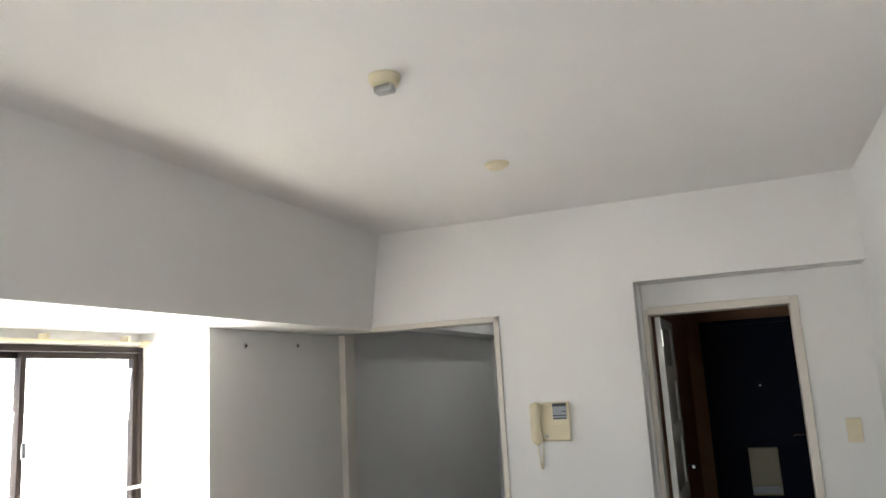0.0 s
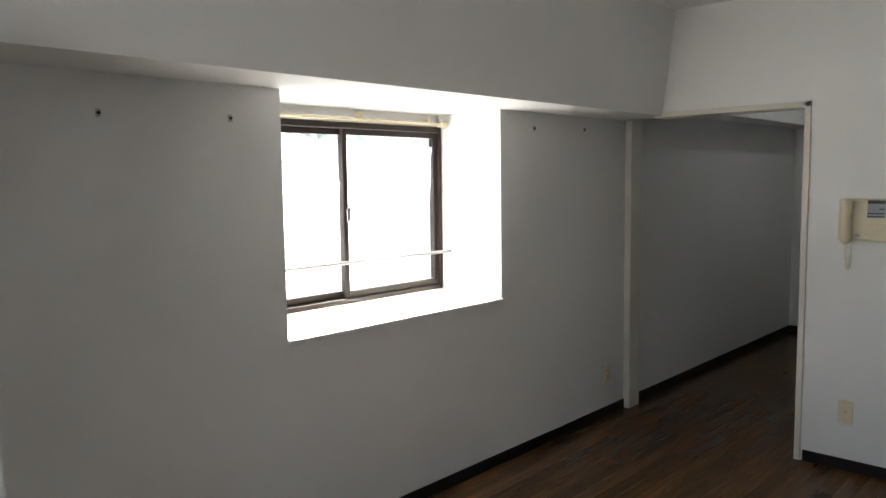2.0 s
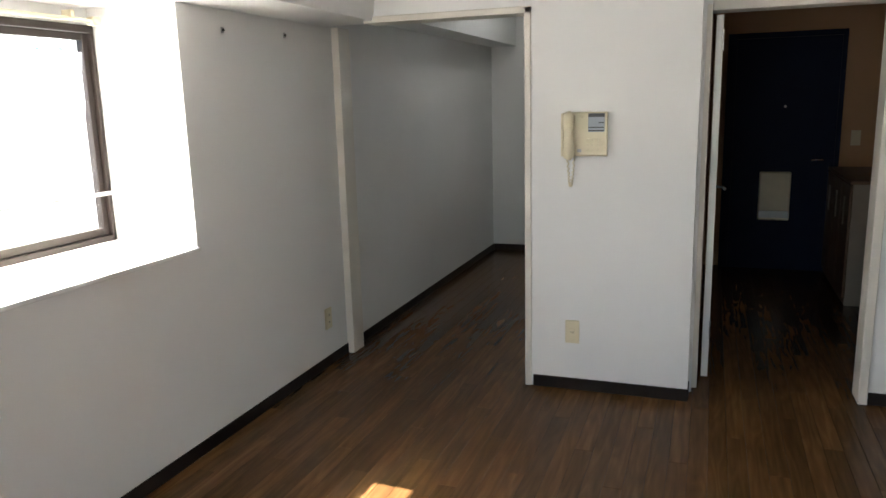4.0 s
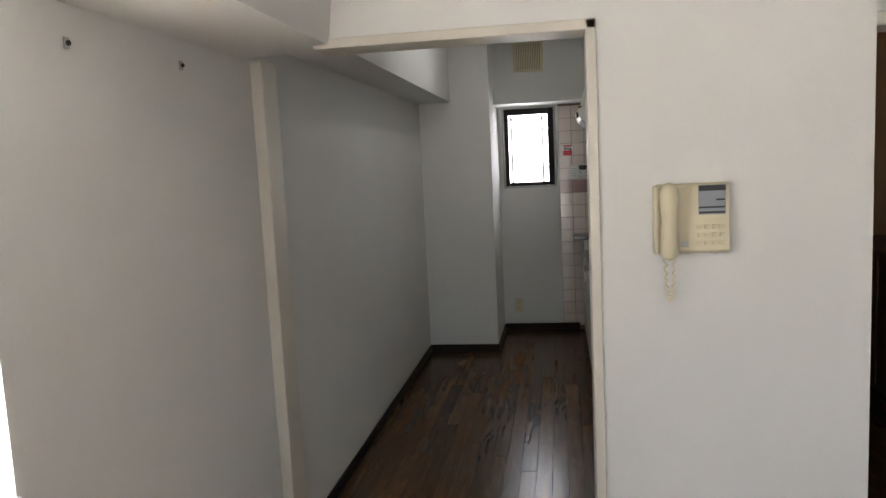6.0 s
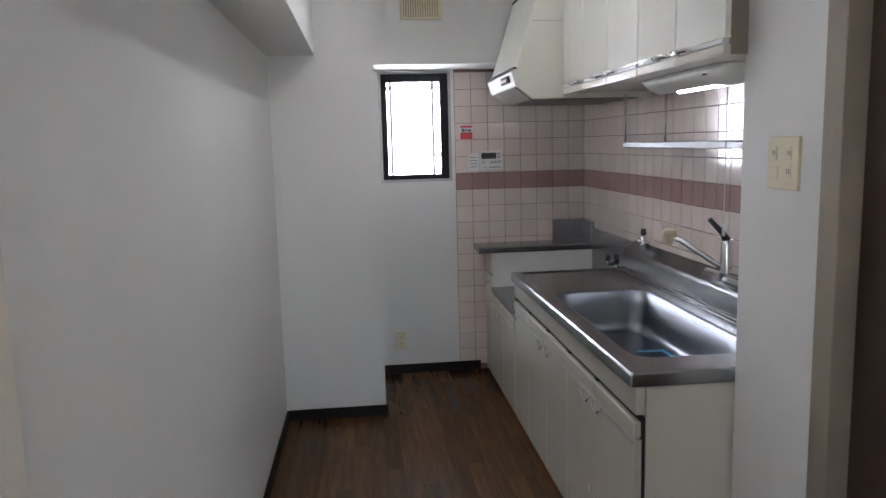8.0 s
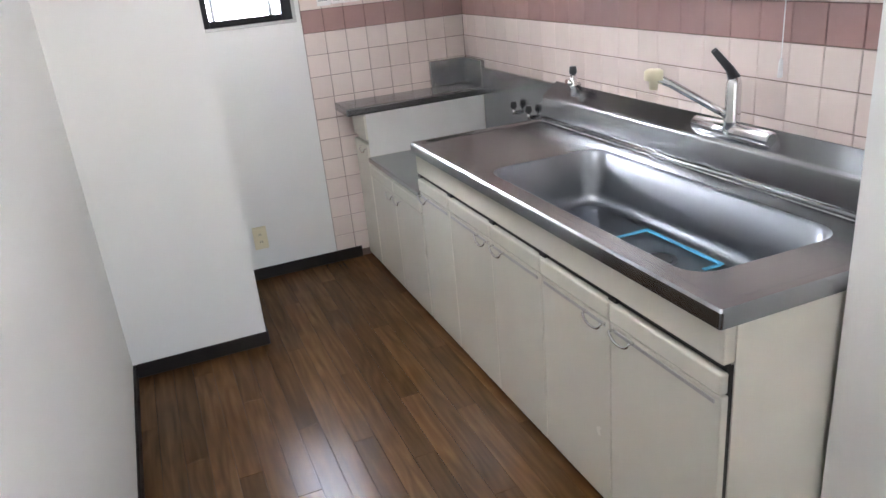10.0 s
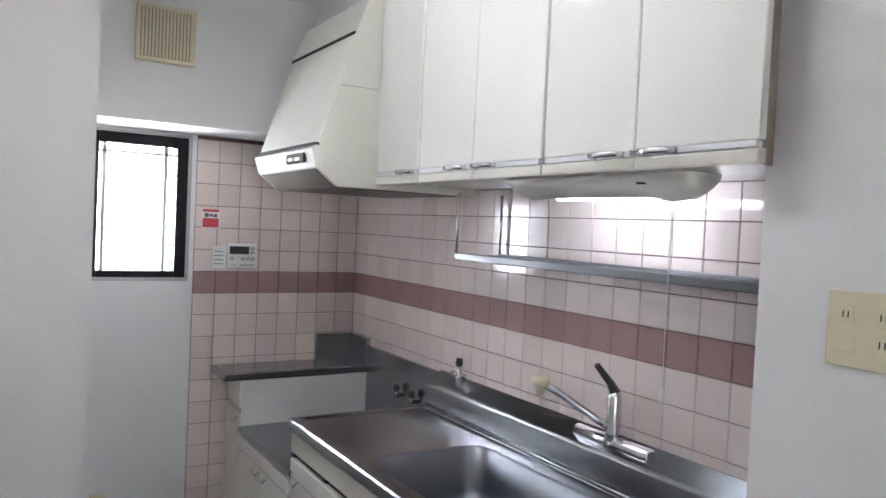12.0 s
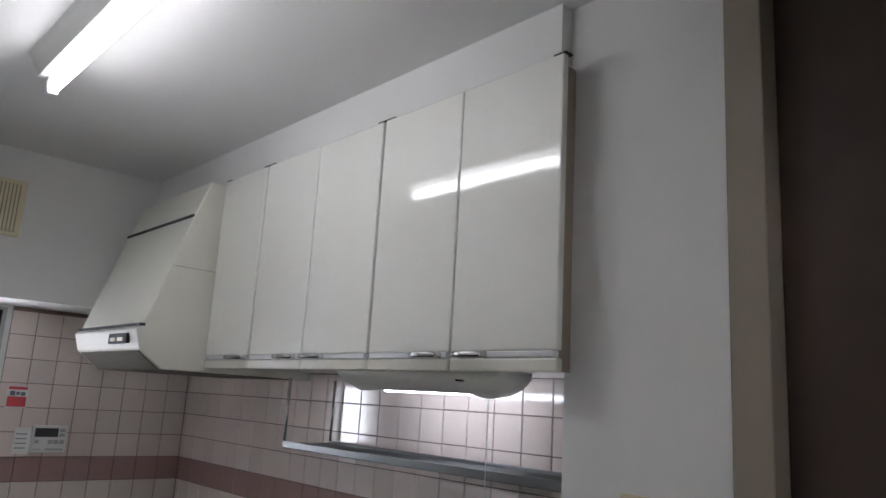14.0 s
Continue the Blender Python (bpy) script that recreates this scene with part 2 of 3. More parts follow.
def part(name, bm, material, parent, label=""):
    ob = new(name, mesh_of(name, bm, material, org[parent]))
    ob.parent = parent
    org[ob] = org[parent]
    return tagged(ob, label) if label else ob


def solid(name, bm, material, label, category, kind="structure"):
    ob = new(name, mesh_of(name, bm, material))
    org[ob] = Vector((0, 0, 0))
    return tagged(ob, label, category, kind=kind)


# ---- plan ----
XR, YB = 1.905, 4.13            # tiled wall, far kitchen wall
CM, CK = 2.486, 2.57             # ceilings of the room and of the kitchen
YS, XE = -5.5, 3.08             # balcony wall, far side wall of the room
WY0, WY1, WZ0, WZ1 = -2.44, -1.09, 0.903, 1.89   # side window opening
GX = -0.45                      # its glass
BX0, BX1 = 0.75, 1.95             # balcony opening
OX, OZ = 1.158, 1.89            # kitchen opening
DX0, DX1, DZ = 1.955, 2.755, 2.03  # hall opening

# ---- structure ----
w = bmesh.new()
box(w, -0.55, YS - 0.15, -0.1, 0, WY0, 2.75)
box(w, -0.55, WY1, -0.1, 0, 4.4, 2.75)
box(w, -0.55, WY0, -0.1, 0, WY1, WZ0 - 0.02)
box(w, -0.55, WY0, WZ1, 0, WY1, 2.75)
wall_west = solid("wall_west", w, WALL, "white papered wall with a deep window recess", "wall")
# unseen slab, added to set the far edge of the floor's sun patch
w = B(-0.82, WY0 - 0.3, 2.037, -0.55, WY1 + 0.3, 2.11)
solid("sun_cut_canopy", w, CONCRETE, "unseen concrete slab added over the window to cut the sun patch", "canopy")
solid("beam_room", prism([(0.0, OZ), (0.35, OZ), (0.425, CM), (0.0, CM)], YS, 0.0), WALL, "white papered beam boxed along the wall", "beam")
solid("beam_kitchen", B(0.0, 0.14, 1.965, 0.243, 3.39, CK), WALL, "white papered beam boxed along the kitchen wall", "beam")
w = bmesh.new()
box(w, 0, 0, OZ, OX, 0.13, 2.75)
box(w, OX, 0, 0, DX0, 0.13, 2.75)
box(w, DX0, 0, DZ, XE + 0.4, 0.33, 2.75)
box(w, DX1, 0.2, 0, XE + 0.4, 0.33, DZ)
box(w, DX0, 0.2, 1.885, DX1, 0.33, DZ)
solid("wall_north", w, WALL, "white papered wall between room and kitchen", "wall")
solid("wall_recess", B(1.62, 0.13, 0, 1.97, 1.42, 2.75), WALL, "white papered wall behind the dark recess panel", "wall")
solid("wall_stub", B(1.535, 1.05, 0, 1.62, 1.42, 2.75), WALL, "white papered wall beside the counter", "wall")
solid("wall_jamb", B(1.535, 0.13, 0, 1.62, 0.2, 2.75), WALL, "white papered jamb beside the dark recess panel", "wall")
solid("wall_counter", B(1.92, 1.42, 0, 1.97, 4.4, 2.75), WALL, "wall behind the counter tiles", "wall")
solid("fascia", B(1.497, 1.42, 2.425, 1.92, 3.78, CK), WALL, "white papered boxing above the wall cabinets", "soffit")
solid("pillar", B(0, 3.39, 0, 0.545, 4.4, CK), WALL, "white papered square pillar in the kitchen corner", "pillar")
w = bmesh.new()
box(w, 0.5, YB, 0, 0.59, 4.35, 2.75)
box(w, 1.03, YB, 1.265, 1.06, 4.35, 1.94)
box(w, 1.06, YB + 0.012, 0, 1.97, 4.35, 2.75)
box(w, 0.59, YB, 0, 1.06, 4.35, 1.265)
box(w, 0.59, YB, 1.94, 1.06, 4.35, 2.75)
solid("wall_kitchen_end", w, WALL, "white papered kitchen end wall with a small window", "wall")
solid("soffit", B(0.545, 3.78, 1.955, 1.92, YB, CK), WALL, "white papered boxed soffit above the small window", "soffit")
solid("wall_east", B(XE, YS - 0.15, 0, XE + 0.15, 0.2, 2.75), WALL, "plain white papered wall", "wall")
w = bmesh.new()
box(w, 0, YS - 0.15, 0, BX0, YS, 2.75)
box(w, BX1, YS - 0.15, 0, XE, YS, 2.75)
box(w, BX0, YS - 0.15, 2.03, BX1, YS, 2.75)
solid("wall_south", w, WALL, "white papered wall with the balcony opening", "wall")
solid("pillar_room", B(0, YS, 0, 0.5, -3.6, OZ), WALL, "white papered square pillar in the room corner", "pillar")
solid("ceiling_room", B(0, YS, CM, XE, 0, CM + 0.2), CEIL, "white papered ceiling", "ceiling")
solid("ceiling_kitchen", B(0, 0.13, CK, 1.97, 4.35, CK + 0.1), CEIL, "white papered kitchen ceiling", "ceiling")
solid("floor", B(-0.05, YS, -0.1, XE + 0.5, 4.35, -0.004), SUB, "dark brown glossy wood plank floor", "floor")
# hall
solid("wall_hall_west", B(1.972, 0.336, 0, 1.99, 3.15, 2.5), HALLWALL, "tan papered hall wall in deep shade", "wall")
solid("wall_hall_east", B(3.35, 0.33, 0, 3.45, 3.15, 2.5), HALLWALL, "tan papered hall wall in deep shade", "wall")
solid("wall_hall_north", B(1.98, 3.15, 0, 3.45, 3.3, 2.5), HALLWALL, "tan papered wall round the entrance door", "wall")
solid("ceiling_hall", B(1.98, 0.33, 2.4, 3.45, 3.2, 2.5), HALLWALL, "tan hall ceiling in shade", "ceiling")


def baseboard(pts):
    w = bmesh.new()
    for x0, y0, x1, y1 in pts:
        box(w, x0, y0, 0, x1, y1, 0.062, 0.003, 1)
    return w


solid("baseboard", baseboard([(0, -3.6, 0.009, 0.19), (0, 0.325, 0.009, 3.39), (0.009, 3.381, 0.554, 3.39), (0.545, 3.39, 0.554, YB), (0.554, YB - 0.009, 1.2, YB),
                              (OX + 0.03, -0.009, DX0, 0), (DX0 - 0.004, 0.0, DX0 + 0.005, 0.12), (DX1 + 0.013, 0.191, XE, 0.2), (1.526, 1.08, 1.535, 1.4), (XE - 0.009, YS, XE, -0.009), (0.5, YS, 0.509, -3.591)]), BASE, "dark brown skirting board along the walls", "baseboard")

# casings
t = thing("door_trim_kitchen", (0.6, 0.06, 0), "ivory painted casing round the kitchen opening", "door frame", kind="structure")
part("post", B(0.0, 0.19, 0, 0.045, 0.325, OZ, 0.004), TRIM, t)
part("post", B(OX - 0.012, -0.012, 0, OX + 0.02, 0.142, OZ + 0.02, 0.004), TRIM, t)
part("head", B(0.30, -0.012, OZ - 0.012, OX + 0.02, 0.142, OZ + 0.02, 0.004), TRIM, t)
t = thing("door_trim_hall", (2.35, 0.2, 0), "ivory painted casing set back in the hall opening", "door frame", kind="structure")
part("post", B(DX0 + 0.001, 0.185, 0, DX0 + 0.04, 0.335, 1.885, 0.004), TRIM, t)
part("post", B(DX1 - 0.03, 0.185, 0, DX1 + 0.012, 0.335, 1.90, 0.004), TRIM, t)
part("head", B(DX0 + 0.04, 0.185, 1.855, DX1 - 0.03, 0.335, 1.90, 0.004), TRIM, t)

# ---- side window ----
t = thing("window_1", (GX, -1.72, WZ0), "dark bronze sliding window overexposed by daylight, in a deep white recess", "window", kind="structure")
fy0, fy1, fz0, fz1 = WY0 + 0.002, WY1 - 0.004, WZ0 + 0.015, 1.79
for n, a in (("frame_stile", (GX - 0.05, fy0, fz0, GX + 0.03, fy0 + 0.02, fz1)), ("frame_stile", (GX - 0.05, fy1 - 0.02, fz0, GX + 0.03, fy1, fz1)),
             ("frame_head", (GX - 0.05, fy0, fz1, GX + 0.03, fy1, fz1 + 0.03)), ("frame_sill", (GX - 0.05, fy0, fz0, GX + 0.03, fy1, fz0 + 0.025))):
    part(n, B(*a, bevel=0.003), BRONZE, t)
for gx, a0, a1 in ((GX - 0.03, fy0 + 0.02, -1.745), (GX, -1.785, fy1 - 0.02)):
    s = part("sash", B(gx - 0.012, a0, fz0 + 0.026, gx + 0.012, a0 + 0.028, fz1 - 0.001, 0.002), BRONZE, t)
    part("stile", B(gx - 0.012, a1 - 0.028, fz0 + 0.026, gx + 0.012, a1, fz1 - 0.001, 0.002), BRONZE, s)
    part("rail", B(gx - 0.012, a0 + 0.028, fz0 + 0.026, gx + 0.012, a1 - 0.028, fz0 + 0.06, 0.002), BRONZE, s)
    part("rail", B(gx - 0.012, a0 + 0.028, fz1 - 0.03, gx + 0.012, a1 - 0.028, fz1 - 0.001, 0.002), BRONZE, s)
    p = part("pane", B(gx - 0.002, a0 + 0.029, fz0 + 0.061, gx + 0.002, a1 - 0.029, fz1 - 0.031), GLASS, s)
    p.visible_shadow = False
part("latch", B(GX + 0.013, -1.775, 1.33, GX + 0.03, -1.755, 1.40, 0.004), CHROME, t, "small metal crescent latch")
solid("window_head_filler", B(-0.5, WY0, fz1 + 0.031, GX + 0.0, WY1, WZ1), WALL, "white strip above the window frame", "wall")
part("window_sill", B(GX + 0.031, WY0 + 0.001, WZ0 - 0.019, 0.018, WY1 - 0.001, WZ0, 0.004), SILL, t, "glossy white sill board")
t = thing("guard_rail", (-0.2, -1.72, 1.13), "thin grey guard bar across the window recess", "rail")
part("bar", tube([(GX + 0.1, WY0, 1.135), (GX + 0.1, WY1, 1.135)], 0.009), GREY, t)
part("bracket", B(GX + 0.08, WY1 - 0.012, 1.09, GX + 0.13, WY1 - 0.0, 1.15, 0.003), WHITE, t)
part("bracket", B(GX + 0.08, WY0, 1.09, GX + 0.13, WY0 + 0.012, 1.15, 0.003), WHITE, t)
t = thing("curtain_rail", (GX + 0.1, -1.72, 1.83), "ivory curtain rail fixed above the window", "curtain rail")
part("rail", B(GX + 0.06, WY0 + 0.03, 1.825, GX + 0.08, WY1 - 0.05, 1.84, 0.003), IVORY, t)
part("end_cap", B(GX + 0.05, WY1 - 0.06, 1.815, GX + 0.09, WY1 - 0.012, 1.85, 0.008), IVORY, t)
for yy in (-2.2, -1.72, -1.25):
    part("bracket", B(GX + 0.03, yy, 1.84, GX + 0.08, yy + 0.02, 1.868, 0.003), IVORY, t)
# small hook plates on the wall
for k, (yy, zz) in enumerate(((-3.13, 1.761), (-2.66, 1.766), (-0.80, 1.803), (-0.30, 1.815))):
    t = thing("wall_hook", (0, yy, zz), "small dark metal curtain hook plate on the wall", "hook", "hooks beside the window")
    part("plate", B(0, yy - 0.008, zz - 0.013, 0.006, yy + 0.008, zz + 0.013, 0.002), GREY, t)
    part("screw", tube([(0.006, yy, zz), (0.011, yy, zz)], 0.006, 8), DARK, t)

# ---- outside ----
solid("ground", B(-400, -400, -0.35, 400, 400, -0.3), CONCRETE, "pale concrete ground outside", "ground")
w = bmesh.new()
rng = random.Random(4)
for r in range(11):
    off = 0.2 if r % 2 else 0
    for c in range(24):
        y0 = -6 + c * 0.4 + off
        d = rng.uniform(0, 0.012)
        box(w, -3.0, y0 + 0.006, -0.3 + r * 0.2 + 0.006, -2.85 + d, y0 + 0.394, -0.3 + r * 0.2 + 0.194)
solid("neighbour_wall", w, BLOCK, "white block wall outside the window, given a faint glow", "garden wall", "stuff")
solid("neighbour_wall_core", B(-2.98, -6, -0.3, -2.9, 3.8, 1.89), MORTAR, "white mortar core of the block wall", "garden wall")
w = bmesh.new()
for k in range(900):
    p = Vector((-3.6 + rng.uniform(-0.4, 0.4), rng.uniform(-6, 3), 1.9 + abs(rng.gauss(0, 0.2))))
    a = Vector((rng.uniform(-1, 1), rng.uniform(-1, 1), rng.uniform(-1, 1))).normalized() * 0.07
    b = a.orthogonal().normalized() * 0.03
    w.faces.new([w.verts.new(p - a), w.verts.new(p + b), w.verts.new(p + a), w.verts.new(p - b)])
solid("hedge", w, PLANT, "pale hazy leafy hedge above the wall", "hedge", "stuff")
# ---- kitchen small window ----
t = thing("window_2", (0.815, YB, 1.265), "small black-framed frosted kitchen window, bright with daylight", "window", kind="structure")
kx0, kx1, kz0, kz1 = 0.6, 1.02, 1.275, 1.932
for n, a in (("frame_stile", (kx0, YB - 0.012, kz0, kx0 + 0.035, YB + 0.06, kz1)), ("frame_stile", (kx1 - 0.05, YB - 0.012, kz0, kx1, YB + 0.06, kz1)),
             ("frame_head", (kx0 + 0.035, YB - 0.012, kz1 - 0.05, kx1 - 0.05, YB + 0.06, kz1)), ("frame_sill", (kx0 + 0.035, YB - 0.012, kz0, kx1 - 0.05, YB + 0.06, kz0 + 0.03))):
    part(n, B(*a, bevel=0.004), FRAMEBLACK, t)
for n, a in (("trim", (0.582, YB - 0.006, 1.258, 1.038, YB + 0.02, kz0)), ("trim", (kx1, YB - 0.006, kz0, 1.038, YB + 0.02, kz1)), ("trim", (0.582, YB - 0.006, kz0, kx0, YB + 0.02, kz1)), ("trim", (0.582, YB - 0.006, kz1, 1.038, YB + 0.02, 1.945))):
    part(n, B(*a, bevel=0.002), GREY, t)
p = part("pane", B(kx0 + 0.036, YB + 0.03, kz0 + 0.031, kx1 - 0.051, YB + 0.036, kz1 - 0.051), FROST, t, "frosted glass pane")
p.visible_shadow = False
for xx in (kx0 + 0.06, kx1 - 0.095):
    part("bar", B(xx - 0.009, YB + 0.018, kz0 + 0.03, xx + 0.009, YB + 0.029, kz1 - 0.05), PALEBAR, t, "pale grey inner bar")
for zz in (kz0 + 0.15, kz1 - 0.18, kz1 - 0.085):
    part("bar", B(kx1 - 0.095 + 0.006 if zz < kz1 - 0.1 else kx0 + 0.036, YB + 0.018, zz - 0.006, kx1 - 0.051, YB + 0.029, zz + 0.006), PALEBAR, t, "pale grey inner bar")
# added emissive board that replaces the bright outdoors behind the pane
solid("backdrop", B(-1, 5.6, -0.3, 3, 5.65, 4), OUT, "plain white board outside the kitchen window, glowing in place of daylight", "backdrop")

# ---- kitchen counter ----
CX, CY0, CY1, CZ = 1.222, 1.436, 3.19, 0.815


def ring(x, y, z, t):
    pts = [(x - 0.014, y + 0.04 * math.cos(a), z - 0.012 + 0.022 * math.sin(a)) for a in [math.pi + math.pi * k / 8 for k in range(9)]]
    part("handle", tube([(x + 0.002, y - 0.04, z - 0.012)] + pts + [(x + 0.002, y + 0.04, z - 0.012)], 0.0035, 6), CHROME, t, "chrome loop handle")


t = thing("sink_cabinet", (1.55, 2.31, 0), "long cream enamel sink base cabinet with six doors", "cabinet")
part("body", B(1.262, CY0 + 0.012, 0.05, 1.90, CY1, 0.60), CREAM, t)
part("plinth", B(1.30, CY0 + 0.012, 0, 1.90, CY1, 0.05), DARK, t)
part("side_panel", B(1.272, CY0 + 0.006, 0.0, 1.90, CY0 + 0.012, 0.768, 0.001), CREAM, t)
part("front_rail", B(1.24, CY0 + 0.006, 0.683, 1.2705, CY1, 0.768, 0.004), CREAM, t)
# two dark strips draw the shade in the gaps round the doors
part("end_gap_shade", B(1.2615, CY0 + 0.0095, 0.02, 1.2715, CY0 + 0.0118, 0.676), DARK, t, "dark strip standing for the shade beside the end panel")
part("groove_shade", B(1.258, CY0 + 0.014, 0.60, 1.268, CY1 - 0.002, 0.678), DARK, t, "dark strip standing for the shadow under the rail")
edges = [1.441, 1.838, 2.187, 2.522, 2.875, 3.186]
for k, (a, b) in enumerate(zip(edges, edges[1:])):
    d = part("door", B(1.241, a + 0.002, 0.022, 1.261, b - 0.002, 0.606, 0.003), CREAM, t)
    part("lip", B(1.236, a + 0.002, 0.611, 1.259, b - 0.002, 0.662, 0.005), CREAM, d)
    part("metal_strip", B(1.238, a + 0.02, 0.585, 1.2435, b - 0.02, 0.594), GREY, d)
    ring(1.238, b - 0.06 if k % 2 == 0 else a + 0.06, 0.606, d)
    part("catch", B(1.244, b - 0.022, 0.664, 1.26, b + 0.012, 0.677, 0.002), BLACK, d, "black hinge block in the gap")

t = thing("stove_cabinet", (1.55, 3.54, 0), "low cream cabinet with a bare stainless stove platform", "cabinet")
part("body", B(1.262, CY1 + 0.004, 0.05, 1.90, 3.888, 0.575), CREAM, t)
part("plinth", B(1.30, CY1 + 0.004, 0, 1.90, 3.888, 0.05), DARK, t)
part("platform", B(1.236, CY1 + 0.003, 0.577, 1.90, 3.888, 0.60, 0.003), STEEL, t, "stainless stove platform")
part("back_panel", B(1.885, CY1 + 0.003, 0.60, 1.903, 3.888, 0.95, 0.002), STEEL, t, "stainless back guard")
for a, b in ((3.196, 3.54), (3.54, 3.886)):
    d = part("door", B(1.241, a + 0.002, 0.022, 1.261, b - 0.002, 0.50, 0.003), CREAM, t)
    part("lip", B(1.236, a + 0.002, 0.506, 1.259, b - 0.002, 0.562, 0.005), CREAM, d)
    ring(1.238, b - 0.05 if a < 3.3 else a + 0.05, 0.50, d)
t = thing("side_cabinet", (1.55, 4.0, 0), "narrow cream cabinet between stove platform and tiles", "cabinet")
part("body", B(1.262, 3.892, 0.05, 1.90, YB - 0.014, 0.812), CREAM, t)
part("side_panel", B(1.25, 3.888, 0.601, 1.883, 3.892, 0.812), WHITE, t, "white splash panel")
part("plinth", B(1.30, 3.892, 0, 1.90, YB - 0.014, 0.05), DARK, t)
part("drawer", B(1.24, 3.894, 0.685, 1.261, YB - 0.016, 0.808, 0.004), CREAM, t)
d = part("door", B(1.24, 3.894, 0.022, 1.261, YB - 0.016, 0.662, 0.004), CREAM, t)
ring(1.238, 3.95, 0.65, d)
t = thing("side_worktop", (1.55, 4.0, 0.813), "stainless worktop with an upturned edge in the corner", "worktop")
part("top", B(1.16, 3.886, 0.813, 1.90, YB - 0.012, 0.852, 0.008), STEEL, t)
part("upstand", B(1.88, 3.89, 0.853, 1.903, YB - 0.014, 0.985, 0.003), STEEL, t)
part("upstand", B(1.69, YB - 0.03, 0.853, 1.879, YB - 0.013, 0.985, 0.003), STEEL, t)

# worktop with the pressed basin
t = thing("sink_worktop", (1.55, 2.31, CZ - 0.04), "brushed stainless worktop with a large rounded basin", "worktop")
SX0, SY0, SX1, SY1 = 1.305, 1.605, 1.728, 2.63
e = 0.0035
out = [rrect(CX, CY0, 1.826, CY1, 0.006, z) for z in (CZ - 0.042,)] + [rrect(CX, CY0, 1.826, CY1, 0.006, CZ - 0.006), rrect(CX + 0.006, CY0 + 0.006, 1.826, CY1 - 0.006, 0.006, CZ)]
out += [rrect(CX + 0.035, CY0 + 0.03, 1.815, CY1 - 0.02, 0.03, CZ), rrect(CX + 0.045, CY0 + 0.04, 1.81, CY1 - 0.03, 0.03, CZ - 0.006)]
part("top", loft(out + [rrect(SX0 - 0.01, SY0 - 0.01, SX1 + 0.01, SY1 + 0.01, 0.075, CZ - 0.006)], cap=False), STEEL, t)
basin = [rrect(SX0 - 0.01, SY0 - 0.01, SX1 + 0.01, SY1 + 0.01, 0.075, CZ - 0.006), rrect(SX0, SY0, SX1, SY1, 0.07, CZ - 0.012)]
basin += [rrect(SX0 + 0.012, SY0 + 0.012, SX1 - 0.012, SY1 - 0.012, 0.07, CZ - 0.15), rrect(SX0 + 0.022, SY0 + 0.022, SX1 - 0.022, SY1 - 0.022, 0.065, CZ - 0.178),
          rrect(SX0 + 0.05, SY0 + 0.05, SX1 - 0.05, SY1 - 0.05, 0.05, CZ - 0.19)]
part("basin", loft(basin, smooth=True), BASIN, t, "deep rounded stainless basin")
part("backsplash", prism([(1.822, CZ - 0.01), (1.834, CZ + 0.088), (1.842, CZ + 0.098), (1.903, CZ + 0.145), (1.903, CZ - 0.04), (1.822, CZ - 0.04)], CY0, CY1, 0.003), STEEL, t, "stainless splash back")
part("bead", tube([(1.818, CY0 + 0.02, CZ + 0.003), (1.818, CY1 - 0.02, CZ + 0.003)], 0.008, 8), STEEL, t)
BZ = CZ - 0.189
dr = part("drain", tube([(1.548, 2.045, BZ), (1.548, 2.045, BZ + 0.004)], 0.055, 24), CHROME, t, "round sink drain")
part("strainer", tube([(1.548, 2.045, BZ + 0.004), (1.548, 2.045, BZ + 0.006)], 0.042, 24), BLACK, dr, "black rubber strainer")

t = thing("blue_tape", (1.61, 2.07, BZ), "light blue tape strip bent round the drain in the basin", "tape")
part("strip", B(1.551, 2.236, BZ + 0.0065, 1.668, 2.252, BZ + 0.009), BLUE, t)
part("strip", B(1.653, 1.91, BZ + 0.0065, 1.668, 2.236, BZ + 0.009), BLUE, t)
part("strip", B(1.598, 1.905, BZ + 0.0065, 1.653, 1.92, BZ + 0.009), BLUE, t)

# mixer tap
FY, FX = 2.115, 1.858
t = thing("mixer_tap", (FX, FY, CZ + 0.13), "chrome mixer tap with black lever and ivory spout head", "tap")
part("base", tube([(FX, FY - 0.155, 0.942), (FX, FY - 0.15, 0.942), (FX, FY + 0.15, 0.942), (FX, FY + 0.155, 0.942)], 0.024, 18, radii=[0.018, 0.024, 0.024, 0.018]), CHROME, t)
part("body", tube([(FX, FY, 0.935), (FX, FY, 0.975), (FX, FY, 1.08), (FX, FY, 1.1)], 0.022, 18, radii=[0.028, 0.023, 0.022, 0.017]), CHROME, t)
part("lever", tube([(FX, FY, 1.095), (FX - 0.018, FY + 0.002, 1.125), (FX - 0.07, FY + 0.01, 1.182)], 0.009, 10, radii=[0.018, 0.012, 0.009]), BLACK, t, "black lever handle")
s = part("spout", tube([(FX - 0.01, FY + 0.005, 0.985), (FX - 0.05, FY + 0.04, 1.02), (FX - 0.13, FY + 0.115, 1.085), (FX - 0.165, FY + 0.145, 1.105)], 0.012, 12), CHROME, t)
part("spout_head", tube([(FX - 0.168, FY + 0.148, 1.13), (FX - 0.168, FY + 0.148, 1.125), (FX - 0.168, FY + 0.148, 1.10), (FX - 0.168, FY + 0.148, 1.095), (FX - 0.168, FY + 0.148, 1.07)], 0.02, 14, radii=[0.02, 0.027, 0.029, 0.014, 0.012]), IVORY, s, "ivory plastic spray head")
